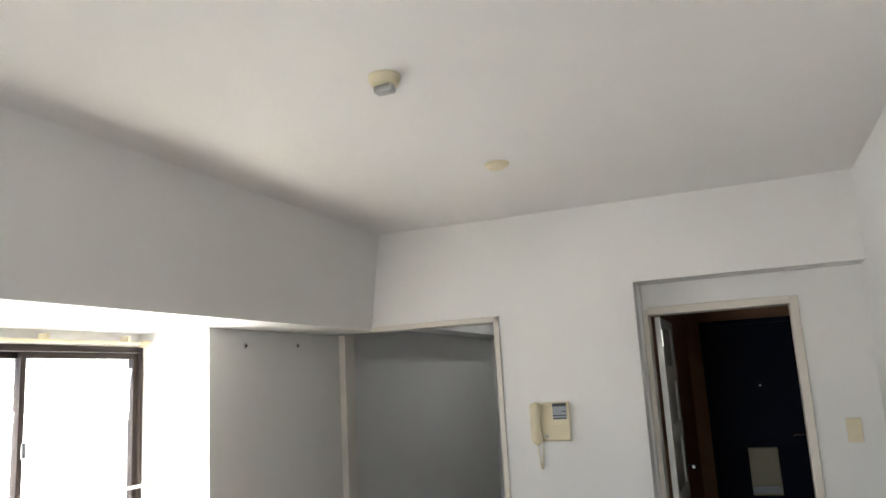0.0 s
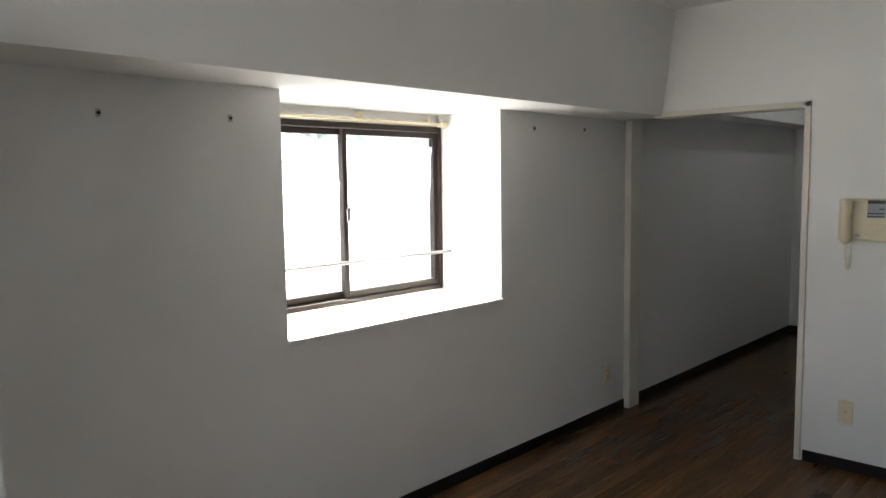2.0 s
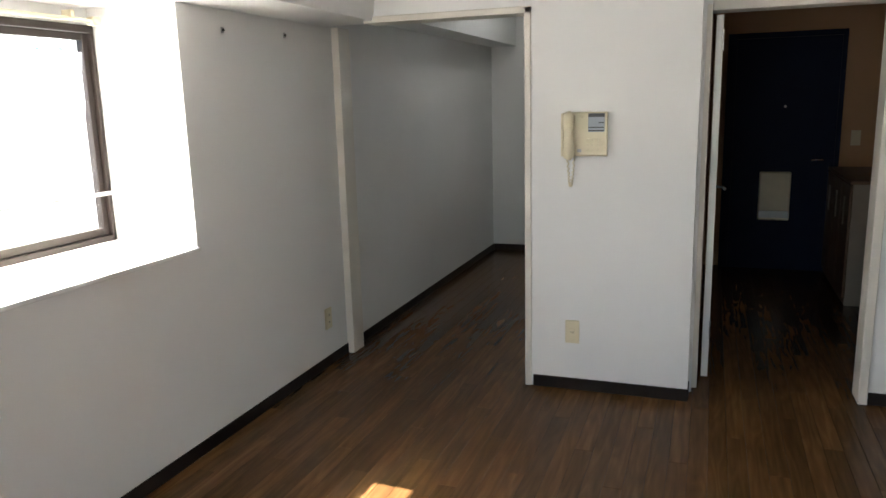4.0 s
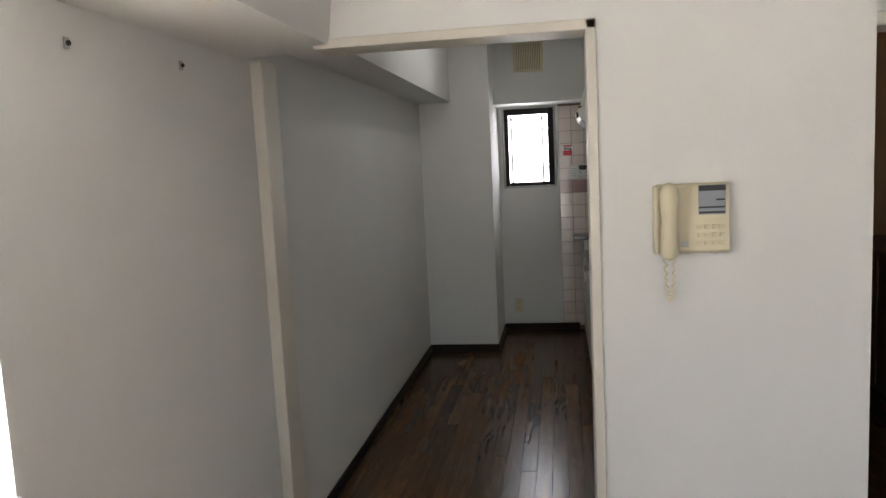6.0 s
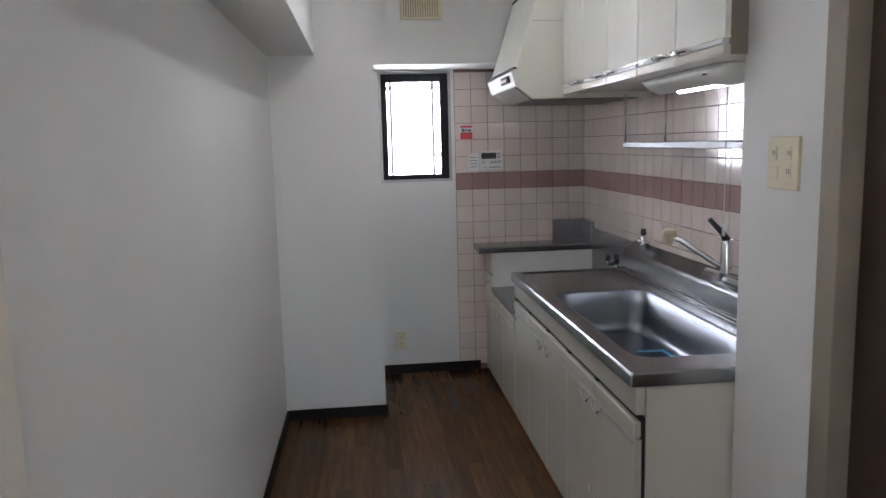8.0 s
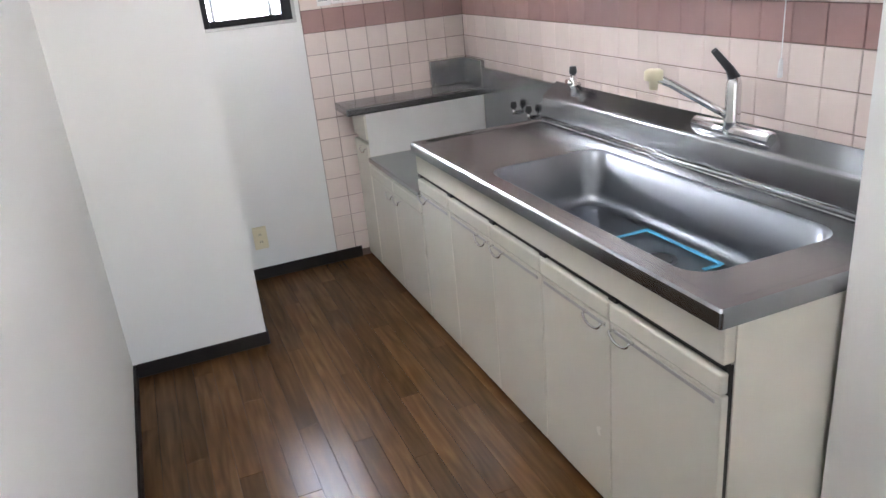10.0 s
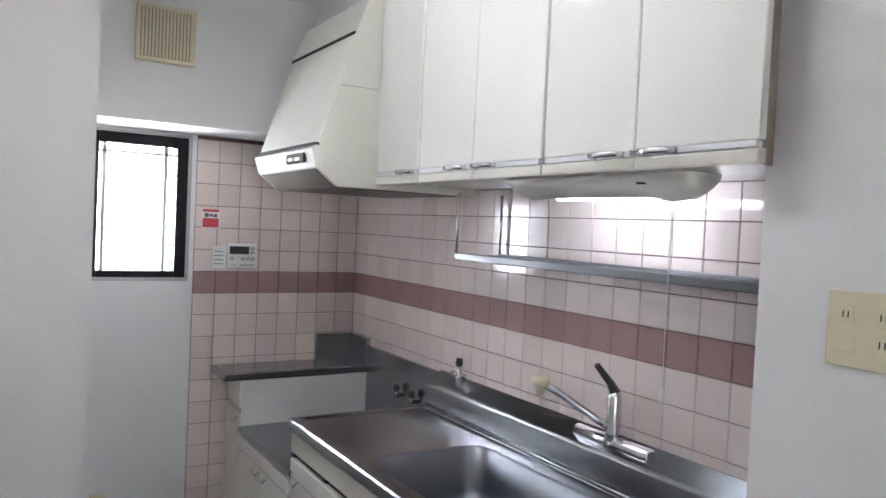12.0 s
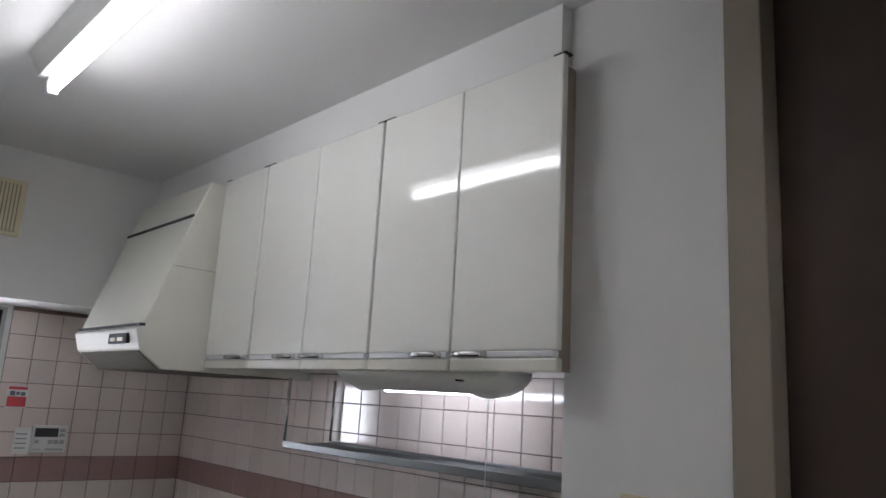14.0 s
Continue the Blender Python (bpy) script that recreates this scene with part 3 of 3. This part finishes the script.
# gas cock and stove valves
t = thing("gas_cock", (1.875, 3.005, 0.942), "chrome water cock with a black knob on the splash back", "tap")
part("body", tube([(1.872, 3.005, 0.925), (1.872, 3.005, 1.008)], 0.014, 12), CHROME, t)
part("arm", tube([(1.90, 3.005, 0.965), (1.84, 3.005, 0.985)], 0.011, 10), CHROME, t)
part("knob", tube([(1.872, 3.005, 1.008), (1.872, 3.005, 1.018), (1.872, 3.005, 1.042)], 0.014, 10, radii=[0.01, 0.016, 0.013]), BLACK, t)
for yy in (3.366, 3.51):
    t = thing("gas_valve", (1.86, yy, 0.82), "small chrome gas valve with black knob above the stove platform", "valve", "gas valves at the stove")
    part("stem", tube([(1.885, yy, 0.78), (1.86, yy, 0.78), (1.86, yy, 0.80)], 0.009, 10), CHROME, t)
    part("knob", tube([(1.86, yy, 0.80), (1.86, yy, 0.81), (1.86, yy, 0.835)], 0.014, 10, radii=[0.01, 0.017, 0.013]), BLACK, t)

# ---- upper cabinets ----
UX, UZ0, UZ1 = 1.45, 1.715, 2.41
ys = [1.42, 1.69, 2.012, 2.342, 2.665, 2.988]
ys[0] = 1.37


def upper(y0, y1, n, first):
    t = thing("wall_cabinet", (1.68, (y0 + y1) / 2, UZ0), "glossy white wall cabinet with chrome bar handles" if n > 1 else "narrow glossy white wall cabinet beside the hood", "cabinet", "kitchen wall cabinets")
    part("body", B(UX + 0.022, max(y0, 1.425) + 0.001, UZ0 + 0.012, XR - 0.002, y1 - 0.001, UZ1), CREAM, t)
    if first:
        # closes the gap beside the wall; its shade is in the tan
        part("end_panel", B(UX + 0.0225, y0 + 0.034, UZ0 + 0.004, 1.534, y0 + 0.046, UZ1, 0.002), DOORTRIM, t, "end panel beside the wall, gap shade put into its tan")
    step = (y1 - y0) / n
    for k in range(n):
        a, b = y0 + k * step, y0 + (k + 1) * step
        d = part("door", B(UX, a + (0.005 if k == 0 else 0.002), UZ0 + 0.045, UX + 0.02, b - (0.005 if k == n - 1 else 0.002), UZ1 + 0.004, 0.004), GLOSS, t)
        part("lower_rail", B(UX - 0.002, a + 0.0025, UZ0, UX + 0.02, b - 0.0025, UZ0 + 0.03, 0.005), CREAM, d)
        part("metal_strip", B(UX - 0.001, a + 0.012, UZ0 + 0.031, UX + 0.018, b - 0.012, UZ0 + 0.0445, 0.002), ALU, d)
        hy = (b - 0.075 if k == 0 else a + 0.075) if n > 1 else a + 0.07
        h = part("handle", tube([(UX - 0.002, hy - 0.045, UZ0 + 0.037), (UX - 0.026, hy - 0.036, UZ0 + 0.037), (UX - 0.031, hy, UZ0 + 0.037), (UX - 0.026, hy + 0.036, UZ0 + 0.037), (UX - 0.002, hy + 0.045, UZ0 + 0.037)], 0.0075, 10), CHROME, d, "bowed chrome bar handle")
    for yy in (y0 + 0.02, y1 - 0.02):
        part("hinge", B(UX + 0.004, yy - 0.018, UZ1 + 0.004, UX + 0.03, yy + 0.018, UZ1 + 0.010, 0.002), DARK, t, "dark hinge cap")


upper(ys[0], ys[2], 2, True)
upper(ys[2], ys[4], 2, False)
upper(ys[4], ys[5], 1, False)

# range hood
t = thing("range_hood", (1.6, 3.33, 1.69), "slanted cream steel range hood with a dark filter below", "range hood")
HY0, HY1 = 2.992, 3.66
part("shell", prism([(1.40, 2.405), (1.352, 2.272), (1.222, 1.862), (1.222, 1.85), (1.195, 1.83), (1.215, 1.765), (1.30, 1.70), (1.903, 1.70), (1.903, 2.405)], HY0, HY1, 0.004), HOOD, t)
part("upper_gap", B(1.343, HY0 + 0.004, 2.258, 1.36, HY1 - 0.004, 2.268), DARK, t, "dark slot across the hood")
part("lower_gap", B(1.205, HY0 - 0.001, 1.842, 1.225, HY1 - 0.004, 1.852), DARK, t, "dark slot across the hood")
part("side_seam", B(1.30, HY0 - 0.001, 2.066, 1.452, HY0 + 0.002, 2.069), GREY, t)
part("filter", prism([(1.219, 1.757), (1.298, 1.696), (1.84, 1.696), (1.84, 1.705), (1.30, 1.706), (1.226, 1.762)], HY0 + 0.02, HY1 - 0.03), FILTER, t, "greasy dark filter mesh")
pan = part("switch_panel", B(1.191, 3.06, 1.782, 1.206, 3.24, 1.818, 0.003), DARK, t, "dark switch panel")
part("switch", B(1.187, 3.09, 1.79, 1.192, 3.14, 1.803, 0.001), IVORY, pan)
part("switch", B(1.187, 3.16, 1.79, 1.192, 3.21, 1.803, 0.001), IVORY, pan)

# lamp under the cabinets
t = thing("cabinet_lamp", (1.66, 2.12, 1.70), "long ivory under-cabinet lamp, lit", "lamp")
LAMP_RING = [(-0.075, 0.0), (-0.07, -0.35), (-0.052, -0.75), (-0.015, -1.0), (0.03, -0.9), (0.055, -0.6), (0.06, 0.0)]
rows = []
for yy, drop, wide in ((1.668, 0.006, 0.55), (1.672, 0.026, 0.85), (1.69, 0.048, 0.97), (1.725, 0.064, 1.0), (1.76, 0.068, 1.0), (1.80, 0.063, 1.0), (1.835, 0.057, 1.0), (2.22, 0.056, 1.0),
                       (2.26, 0.059, 1.0), (2.31, 0.06, 1.0), (2.35, 0.048, 0.97), (2.38, 0.028, 0.9), (2.392, 0.006, 0.6)):
    rows.append([(1.675 + u * wide, yy, 1.7265 + v * drop) for u, v in LAMP_RING])
bm = loft(rows, smooth=True)
bm.faces.new([v for v in list(bm.verts)[:len(LAMP_RING)]])
part("housing", bm, LAMPBODY, t)
part("name_mark", B(1.606, 1.80, 1.699, 1.61, 1.83, 1.705), DARK, t, "small dark maker's mark")
part("tube_light", tube([(1.715, 1.83, 1.677), (1.715, 2.25, 1.677)], 0.011, 12), TUBE_SMALL, t, "lit fluorescent tube")
part("pull_cord", tube([(1.66, 1.76, 1.662), (1.66, 1.76, 1.21)], 0.0015, 6), WHITE, t)
part("cord_weight", tube([(1.66, 1.76, 1.21), (1.66, 1.76, 1.20), (1.66, 1.76, 1.165)], 0.005, 8, radii=[0.002, 0.005, 0.006]), WHITE, t)

# wire shelf
t = thing("drying_shelf", (1.78, 2.1, 1.47), "stainless drying shelf hung below the wall cabinets", "shelf")
for yy in (2.78,):
    part("hanger", tube([(1.69, yy, 1.70), (1.69, yy, 1.468)], 0.006, 8), CHROME, t)
    part("hanger", tube([(1.885, yy, 1.70), (1.885, yy, 1.468)], 0.006, 8), CHROME, t)
    part("cross_bar", tube([(1.69, yy, 1.468), (1.885, yy, 1.468)], 0.007, 8), CHROME, t)
for xx in (1.69, 1.885):
    part("hanger", tube([(xx, 1.45, 1.70), (xx, 1.45, 1.468)], 0.006, 8), CHROME, t)
    part("rail", B(xx - 0.006, 1.44, 1.455, xx + 0.006, 2.785, 1.48, 0.003), RACK, t)
for k in range(8):
    xx = 1.712 + 0.022 * k
    part("slat", tube([(xx, 1.44, 1.466), (xx, 2.78, 1.466)], 0.0065, 6), RACK, t)

# ceiling lamp in the kitchen
LZ = CK
t = thing("ceiling_lamp", (0.75, 2.2, LZ - 0.1), "bare fluorescent batten lamp, lit, on the kitchen ceiling", "lamp")
part("batten", prism([(0.685, LZ), (0.825, LZ), (0.815, LZ - 0.012), (0.79, LZ - 0.06), (0.72, LZ - 0.06), (0.695, LZ - 0.012)], 1.55, 2.745, 0.003), WHITE, t)
part("tube_light", tube([(0.756, 1.60, LZ - 0.095), (0.756, 2.695, LZ - 0.095)], 0.0165, 14), TUBE, t, "lit fluorescent tube")
for yy in (1.59, 2.71):
    part("socket", B(0.74, yy - 0.012, LZ - 0.115, 0.772, yy + 0.012, LZ - 0.05, 0.005), WHITE, t)

# vent, sticker, water heater control
t = thing("air_vent", (0.9, 3.78, 2.25), "square ivory louvred air vent on the soffit", "vent")
VX0, VX1, VZ0, VZ1, VY = 0.717, 0.957, 2.20, 2.435, 3.78
part("frame", B(VX0, VY - 0.018, VZ0, VX1, VY, VZ1, 0.006), IVORY, t)
# darker ivory sheet: the shade between the louvres is in its colour
part("backing", B(VX0 + 0.018, VY - 0.0195, VZ0 + 0.018, VX1 - 0.018, VY - 0.017, VZ1 - 0.018), VENTGAP, t)
for k in range(15):
    xx = VX0 + 0.022 + k * 0.0138
    part("slat", B(xx, VY - 0.026, VZ0 + 0.02, xx + 0.008, VY - 0.018, VZ1 - 0.02), IVORY, t)
t = thing("warning_sticker", (1.13, YB, 1.55), "small red and white notice stuck on the tiles", "sticker")
part("paper", B(1.092, YB - 0.005, 1.514, 1.176, YB - 0.003, 1.608), WHITE, t)
part("red_field", B(1.096, YB - 0.0065, 1.518, 1.172, YB - 0.005, 1.562), RED, t)
part("red_field", B(1.096, YB - 0.0065, 1.592, 1.172, YB - 0.005, 1.605), RED, t)
for x0, x1, z0, z1 in ((1.104, 1.124, 1.566, 1.586), (1.128, 1.143, 1.569, 1.583), (1.147, 1.165, 1.566, 1.582)):
    part("blue_mark", B(x0, YB - 0.0065, z0, x1, YB - 0.005, z1), SLATE, t)
t = thing("heater_remote", (1.29, YB, 1.38), "white water heater control with a black display", "control panel")
part("plate", B(1.148, YB - 0.006, 1.318, 1.214, YB - 0.003, 1.43), WHITE, t, "pale printed card on the tiles")
for k in range(4):
    part("print_bar", B(1.155, YB - 0.0075, 1.34 + k * 0.02, 1.2, YB - 0.006, 1.345 + k * 0.02), DISPLAY, t)
c = part("case", B(1.214, YB - 0.022, 1.322, 1.36, YB - 0.003, 1.442, 0.004), WHITE, t)
part("display", B(1.226, YB - 0.024, 1.392, 1.322, YB - 0.021, 1.43, 0.001), BLACK, c, "black display")
for z in (1.414, 1.394):
    part("button", B(1.328, YB - 0.024, z, 1.35, YB - 0.021, z + 0.014, 0.001), GREY, c)
for k in range(3):
    part("button", B(1.284 + k * 0.024, YB - 0.024, 1.362, 1.303 + k * 0.024, YB - 0.021, 1.38, 0.001), GREY, c)
part("button", B(1.23, YB - 0.024, 1.364, 1.246, YB - 0.021, 1.378, 0.001), GREY, c)
part("print_bar", B(1.275, YB - 0.0232, 1.334, 1.35, YB - 0.0215, 1.342), GREY, c)
part("print_bar", B(1.226, YB - 0.0232, 1.336, 1.26, YB - 0.0215, 1.34), GREY, c)


# ---- plates and sockets ----
def plate(name, m, wd, ht, slots, label, group=""):
    t = new(name)
    t.empty_display_size = 0.05
    t.matrix_world = m
    org[t] = Vector((0, 0, 0))
    tagged(t, label, "socket", group)
    part("plate", B(-wd / 2, -0.009, -ht / 2, wd / 2, 0, ht / 2, 0.003), IVORY, t)
    for sx, sz in slots:
        r = part("insert", B(sx - 0.012, -0.011, sz - 0.017, sx + 0.012, -0.008, sz + 0.017, 0.001), IVORY, t)
        for q in (-0.0045, 0.0045):
            part("slot", B(sx + q - 0.0012, -0.0115, sz - 0.006, sx + q + 0.0012, -0.0108, sz + 0.006), DARK, r)
    return t


plate("wall_socket", pose(1.39, 0, 0.31), 0.07, 0.12, [(0, 0.0)], "ivory wall socket above the skirting")
plate("wall_socket", pose(0, -0.03, 0.28, 0, 0, 90), 0.07, 0.12, [(0, 0.02), (0, -0.02)], "ivory wall socket below the window wall")
plate("wall_socket", pose(0.675, YB, 0.227), 0.07, 0.12, [(0, 0.02), (0, -0.02)], "ivory wall socket under the small window")
s = plate("switch_plate", pose(1.535, 1.203, 1.425, 0, 0, -90), 0.14, 0.135, [(-0.035, 0.026), (0.03, 0.026), (0.03, -0.02)], "wide ivory plate with sockets and a switch")
part("rocker", B(-0.055, -0.012, -0.04, -0.015, -0.008, -0.008, 0.002), IVORY, s)
plate("light_switch", pose(2.94, 0.2, 1.2), 0.07, 0.12, [], "ivory light switch plate")

# intercom phone
t = thing("intercom_phone", (1.46, 0, 1.3), "aged ivory wall intercom with handset and coiled cord", "intercom")
PX0, PX1, PZ0, PZ1 = 1.345, 1.563, 1.197, 1.408
bd = part("body", prism([(0, 0), (0.032, 0.004), (0.04, 0.012), (0.034, PZ1 - PZ0 - 0.008), (0.026, PZ1 - PZ0), (0, PZ1 - PZ0)], 0, PX1 - PX0 - 0.012, 0.003), IVORY, t)
bd.matrix_local = Matrix.Translation(Vector((PX0 + 0.012, 0, PZ0)) - org[t]) @ pose(0, 0, 0, 0, 0, -90) @ Matrix.Translation(org[t])
part("display", B(1.475, -0.038, 1.315, 1.553, -0.030, 1.402, 0.002), DISPLAY, t, "grey-blue display window")
part("display_bar", B(1.476, -0.0395, 1.385, 1.552, -0.0375, 1.401), BLACK, t)
for zz, x0 in ((1.319, 1.476), (1.334, 1.476), (1.356, 1.525)):
    part("display_bar", B(x0, -0.0395, zz, 1.549, -0.0375, zz + 0.005), BLACK, t)
part("call_button", B(1.435, -0.043, 1.382, 1.455, -0.036, 1.396, 0.003), IVORY, t)
part("cradle", B(1.347, -0.045, 1.20, 1.36, -0.004, 1.404, 0.004), IVORY, t)
for r in range(3):
    for c in range(4):
        part("button", B(1.468 + c * 0.022, -0.043, 1.225 + r * 0.024, 1.482 + c * 0.022, -0.036, 1.237 + r * 0.024, 0.002), IVORY, t)
part("speaker_slots", B(1.425, -0.043, 1.22, 1.445, -0.038, 1.235, 0.001), GREY, t)
part("handset", tube([(1.388, -0.05, 1.19), (1.388, -0.058, 1.20), (1.388, -0.062, 1.23), (1.388, -0.068, 1.30), (1.388, -0.062, 1.37), (1.388, -0.058, 1.395), (1.388, -0.05, 1.408)], 0.02, 14,
                     radii=[0.012, 0.026, 0.028, 0.022, 0.028, 0.026, 0.012]), IVORY, t, "ivory handset")
pts = []
for k in range(90):
    u = k / 89
    cz = 1.20 - 0.145 * math.sin(u * math.pi) ** 0.8 if u < 0.97 else 1.197
    cx = 1.378 + 0.03 * u
    pts.append((cx + 0.005 * math.cos(k * 1.3), -0.03 + 0.005 * math.sin(k * 1.3), cz))
part("cord", tube(pts, 0.0028, 6), IVORY, t, "coiled ivory cord")
t.location.x -= 0.014

# room ceiling fittings
t = thing("ceiling_rosette", (1.555, -2.168, CM), "dark beige ceiling lamp socket, empty", "ceiling socket")
part("base", tube([(1.555, -2.168, CM), (1.555, -2.168, CM - 0.012), (1.555, -2.168, CM - 0.03)], 0.05, 24, radii=[0.052, 0.05, 0.04]), IVORY, t)
part("body", B(1.524, -2.188, CM - 0.055, 1.586, -2.148, CM - 0.03, 0.008), GREY, t)
t = thing("ceiling_detector", (1.564, -1.09, CM), "flat round ivory detector on the ceiling", "detector")
part("disc", tube([(1.564, -1.09, CM), (1.564, -1.09, CM - 0.012), (1.564, -1.09, CM - 0.025)], 0.05, 24, radii=[0.055, 0.053, 0.035]), IVORY, t)

# ---- hall ----
t = thing("entrance_door", (2.57, 3.1, 0), "dark navy steel entrance door, closed, with a mail box", "door", kind="structure")
part("leaf", B(2.18, 3.10, 0.0, 2.95, 3.14, 1.905, 0.004), NAVY, t)
part("frame", B(2.11, 3.09, 0, 2.18, 3.15, 1.95, 0.004), NAVY, t)
part("frame", B(2.95, 3.09, 0, 2.985, 3.15, 1.95, 0.004), NAVY, t)
part("frame_head", B(2.18, 3.09, 1.907, 2.95, 3.15, 1.95, 0.004), NAVY, t)
part("mail_box", B(2.40, 3.03, 0.43, 2.64, 3.10, 0.83, 0.01), IVORY, t, "beige letter box")
part("mail_slot", B(2.405, 3.025, 0.45, 2.635, 3.032, 0.51, 0.002), GREY, t)
part("handle", tube([(2.86, 3.10, 0.93), (2.86, 3.05, 0.93), (2.78, 3.05, 0.93)], 0.01, 10), CHROME, t)
part("peephole", tube([(2.565, 3.10, 1.36), (2.565, 3.09, 1.36)], 0.009, 12), CHROME, t)
t = thing("shoe_cabinet", (3.12, 2.55, 0), "low brown wood shoe cabinet beside the entrance", "cabinet")
part("carcass", B(2.93, 2.03, 0.0, 3.34, 3.08, 0.85, 0.004), CABWOOD, t)
part("top", B(2.91, 2.01, 0.85, 3.345, 3.085, 0.875, 0.004), CABWOOD, t)
for a in (2.04, 2.39, 2.74):
    d = part("door", B(2.914, a, 0.05, 2.929, a + 0.335, 0.84, 0.003), CABWOOD, t)
    part("grip", B(2.904, a + 0.15, 0.55, 2.913, a + 0.17, 0.75, 0.003), DOORTRIM, d, "tan bar handle")
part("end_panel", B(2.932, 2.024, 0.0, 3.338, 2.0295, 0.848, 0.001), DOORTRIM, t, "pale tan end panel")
plate("light_switch", pose(3.1, 3.15, 1.1), 0.07, 0.12, [], "light switch plate on the tan wall")
# made-up brown panel beside the kitchen opening, in place of a shaded recess
t = thing("recess_shade_panel", (1.6, 0.62, 0), "tall dark brown panel standing in for a shaded recess, in a tan frame", "door")
part("leaf", B(1.585, 0.235, 0.005, 1.615, 0.975, CK - 0.004, 0.003), RECESSBROWN, t)
part("frame_post", B(1.53, 0.976, 0, 1.618, 1.049, CK - 0.002, 0.003), DOORTRIM, t, "tan frame post with shade in its colour")
part("frame_post", B(1.53, 0.201, 0, 1.618, 0.234, CK - 0.002, 0.003), DOORTRIM, t, "tan frame post with shade in its colour")
# open glazed door leaf
t = thing("hall_door", (2.03, 0.3, 0), "white door with narrow glass lights, standing open into the hall", "door")
HX0, HX1, q0, q1 = 2.012, 2.046, 0.34, 1.06
part("stile", B(HX0, q0, 0.01, HX1, q0 + 0.11, 1.85, 0.003), WHITE, t)
part("stile", B(HX0, q1 - 0.11, 0.01, HX1, q1, 1.85, 0.003), WHITE, t)
zs = [0.01, 0.42, 0.80, 1.18, 1.52, 1.85]
for k, z in enumerate(zs):
    part("rail", B(HX0, q0 + 0.11, max(0.01, z - 0.05), HX1, q1 - 0.11, min(1.85, z + 0.05), 0.003), WHITE, t)
for a, b in zip(zs, zs[1:]):
    part("pane", B(HX0 + 0.012, q0 + 0.111, a + 0.051, HX1 - 0.012, q1 - 0.111, b - 0.051), FROST, t)
part("handle", tube([(HX1, q1 - 0.05, 0.94), (HX1 + 0.045, q1 - 0.05, 0.94), (HX1 + 0.05, q1 - 0.15, 0.94)], 0.009, 10), CHROME, t)
for zz in (0.22, 1.68):
    part("hinge", B(HX1 - 0.004, q0 - 0.003, zz, HX1 + 0.004, q0 + 0.02, zz + 0.1, 0.002), CHROME, t)

# ---- wall tiles ----
P, PS = 0.1055, 0.111          # rows and end wall, columns of the side wall


def tile_mesh(name, a, b, material, axis):
    """One glazed tile a by b metres, its face proud of the grout."""
    h, c = 0.006, 0.0015
    bm = bmesh.new()
    lo = [(0, 0), (a, 0), (a, b), (0, b)]
    hi = [(c, c), (a - c, c), (a - c, b - c), (c, b - c)]
    rows = []
    for pts, d in ((lo, 0), (lo, h - c), (hi, h)):
        rows.append([bm.verts.new((u, -d, v) if axis == "y" else (-d, -u, v)) for u, v in pts])
    for p, q in zip(rows, rows[1:]):
        for k in range(4):
            bm.faces.new((p[k], p[(k + 1) % 4], q[(k + 1) % 4], q[k]))
    bm.faces.new(rows[-1])
    bmesh.ops.recalc_face_normals(bm, faces=bm.faces)
    return mesh_of(name, bm, material)


J = 0.0028
grout_n = solid("grout_end", B(1.0605, YB + 0.004, 0, XR + 0.012, YB + 0.0118, 1.955), GROUT, "pale pink glazed wall tiles with a plum band", "tiled wall")
grout_e = solid("grout_side", B(XR + 0.004, 1.4201, 0.6, XR + 0.012, YB + 0.004, 1.80), GROUT, "pale pink glazed wall tiles with a plum band", "tiled wall")
bodies = {}
BAND = 1.199                     # lower edge of the plum row
for wall, parent in (("y", grout_n), ("x", grout_e)):
    if wall == "y":
        cuts = [1.905 - c * P for c in range(9)]
    else:
        cuts = [YB - 0.006] + [YB - 0.053 - c * PS for c in range(25)]
    for r in range(-11, 8):
        z0 = BAND + r * P
        z1 = min(z0 + P, 1.954)
        if z1 - z0 < 0.03 or z0 < 0 or (wall == "x" and (z0 < 0.75 or z0 > 1.70)):
            continue
        for u1, u0 in zip(cuts, cuts[1:]):
            key = (wall, r == 0, round(z1 - z0, 3), round(u1 - u0, 3))
            if key not in bodies:
                bodies[key] = tile_mesh("tile", u1 - u0 - J, z1 - z0 - J, PLUM if r == 0 else TILE, wall)
            ob = new("tile", bodies[key])
            ob.parent = parent
            ob.location = (u0 + J / 2, YB + 0.004, z0 + J / 2) if wall == "y" else (XR + 0.004, u1 - J / 2, z0 + J / 2)

# ---- floor planks ----
floor = bpy.data.objects["floor"]
PW, PL = 0.0765, 1.21
lengths = {}
for c in range(46):
    x0 = -0.01 + c * PW
    y = YS - (0.0, 0.63, 0.28, 0.91, 0.45)[c % 5]
    while y < 4.2:
        a, b = max(y, YS), min(y + PL, 4.3)
        y += PL
        if b - a < 0.02 or (x0 > XE + 0.4) or (x0 > XE and b < 0.0):
            continue
        key = round(b - a, 3)
        if key not in lengths:
            lengths[key] = mesh_of("plank", box(bmesh.new(), 0.0004, 0.0005, -0.004, PW - 0.0004, key - 0.0005, 0, 0.0008, 1), FLOOR)
        ob = new("plank", lengths[key])
        ob.parent = floor
        ob.location = (x0, a, 0)
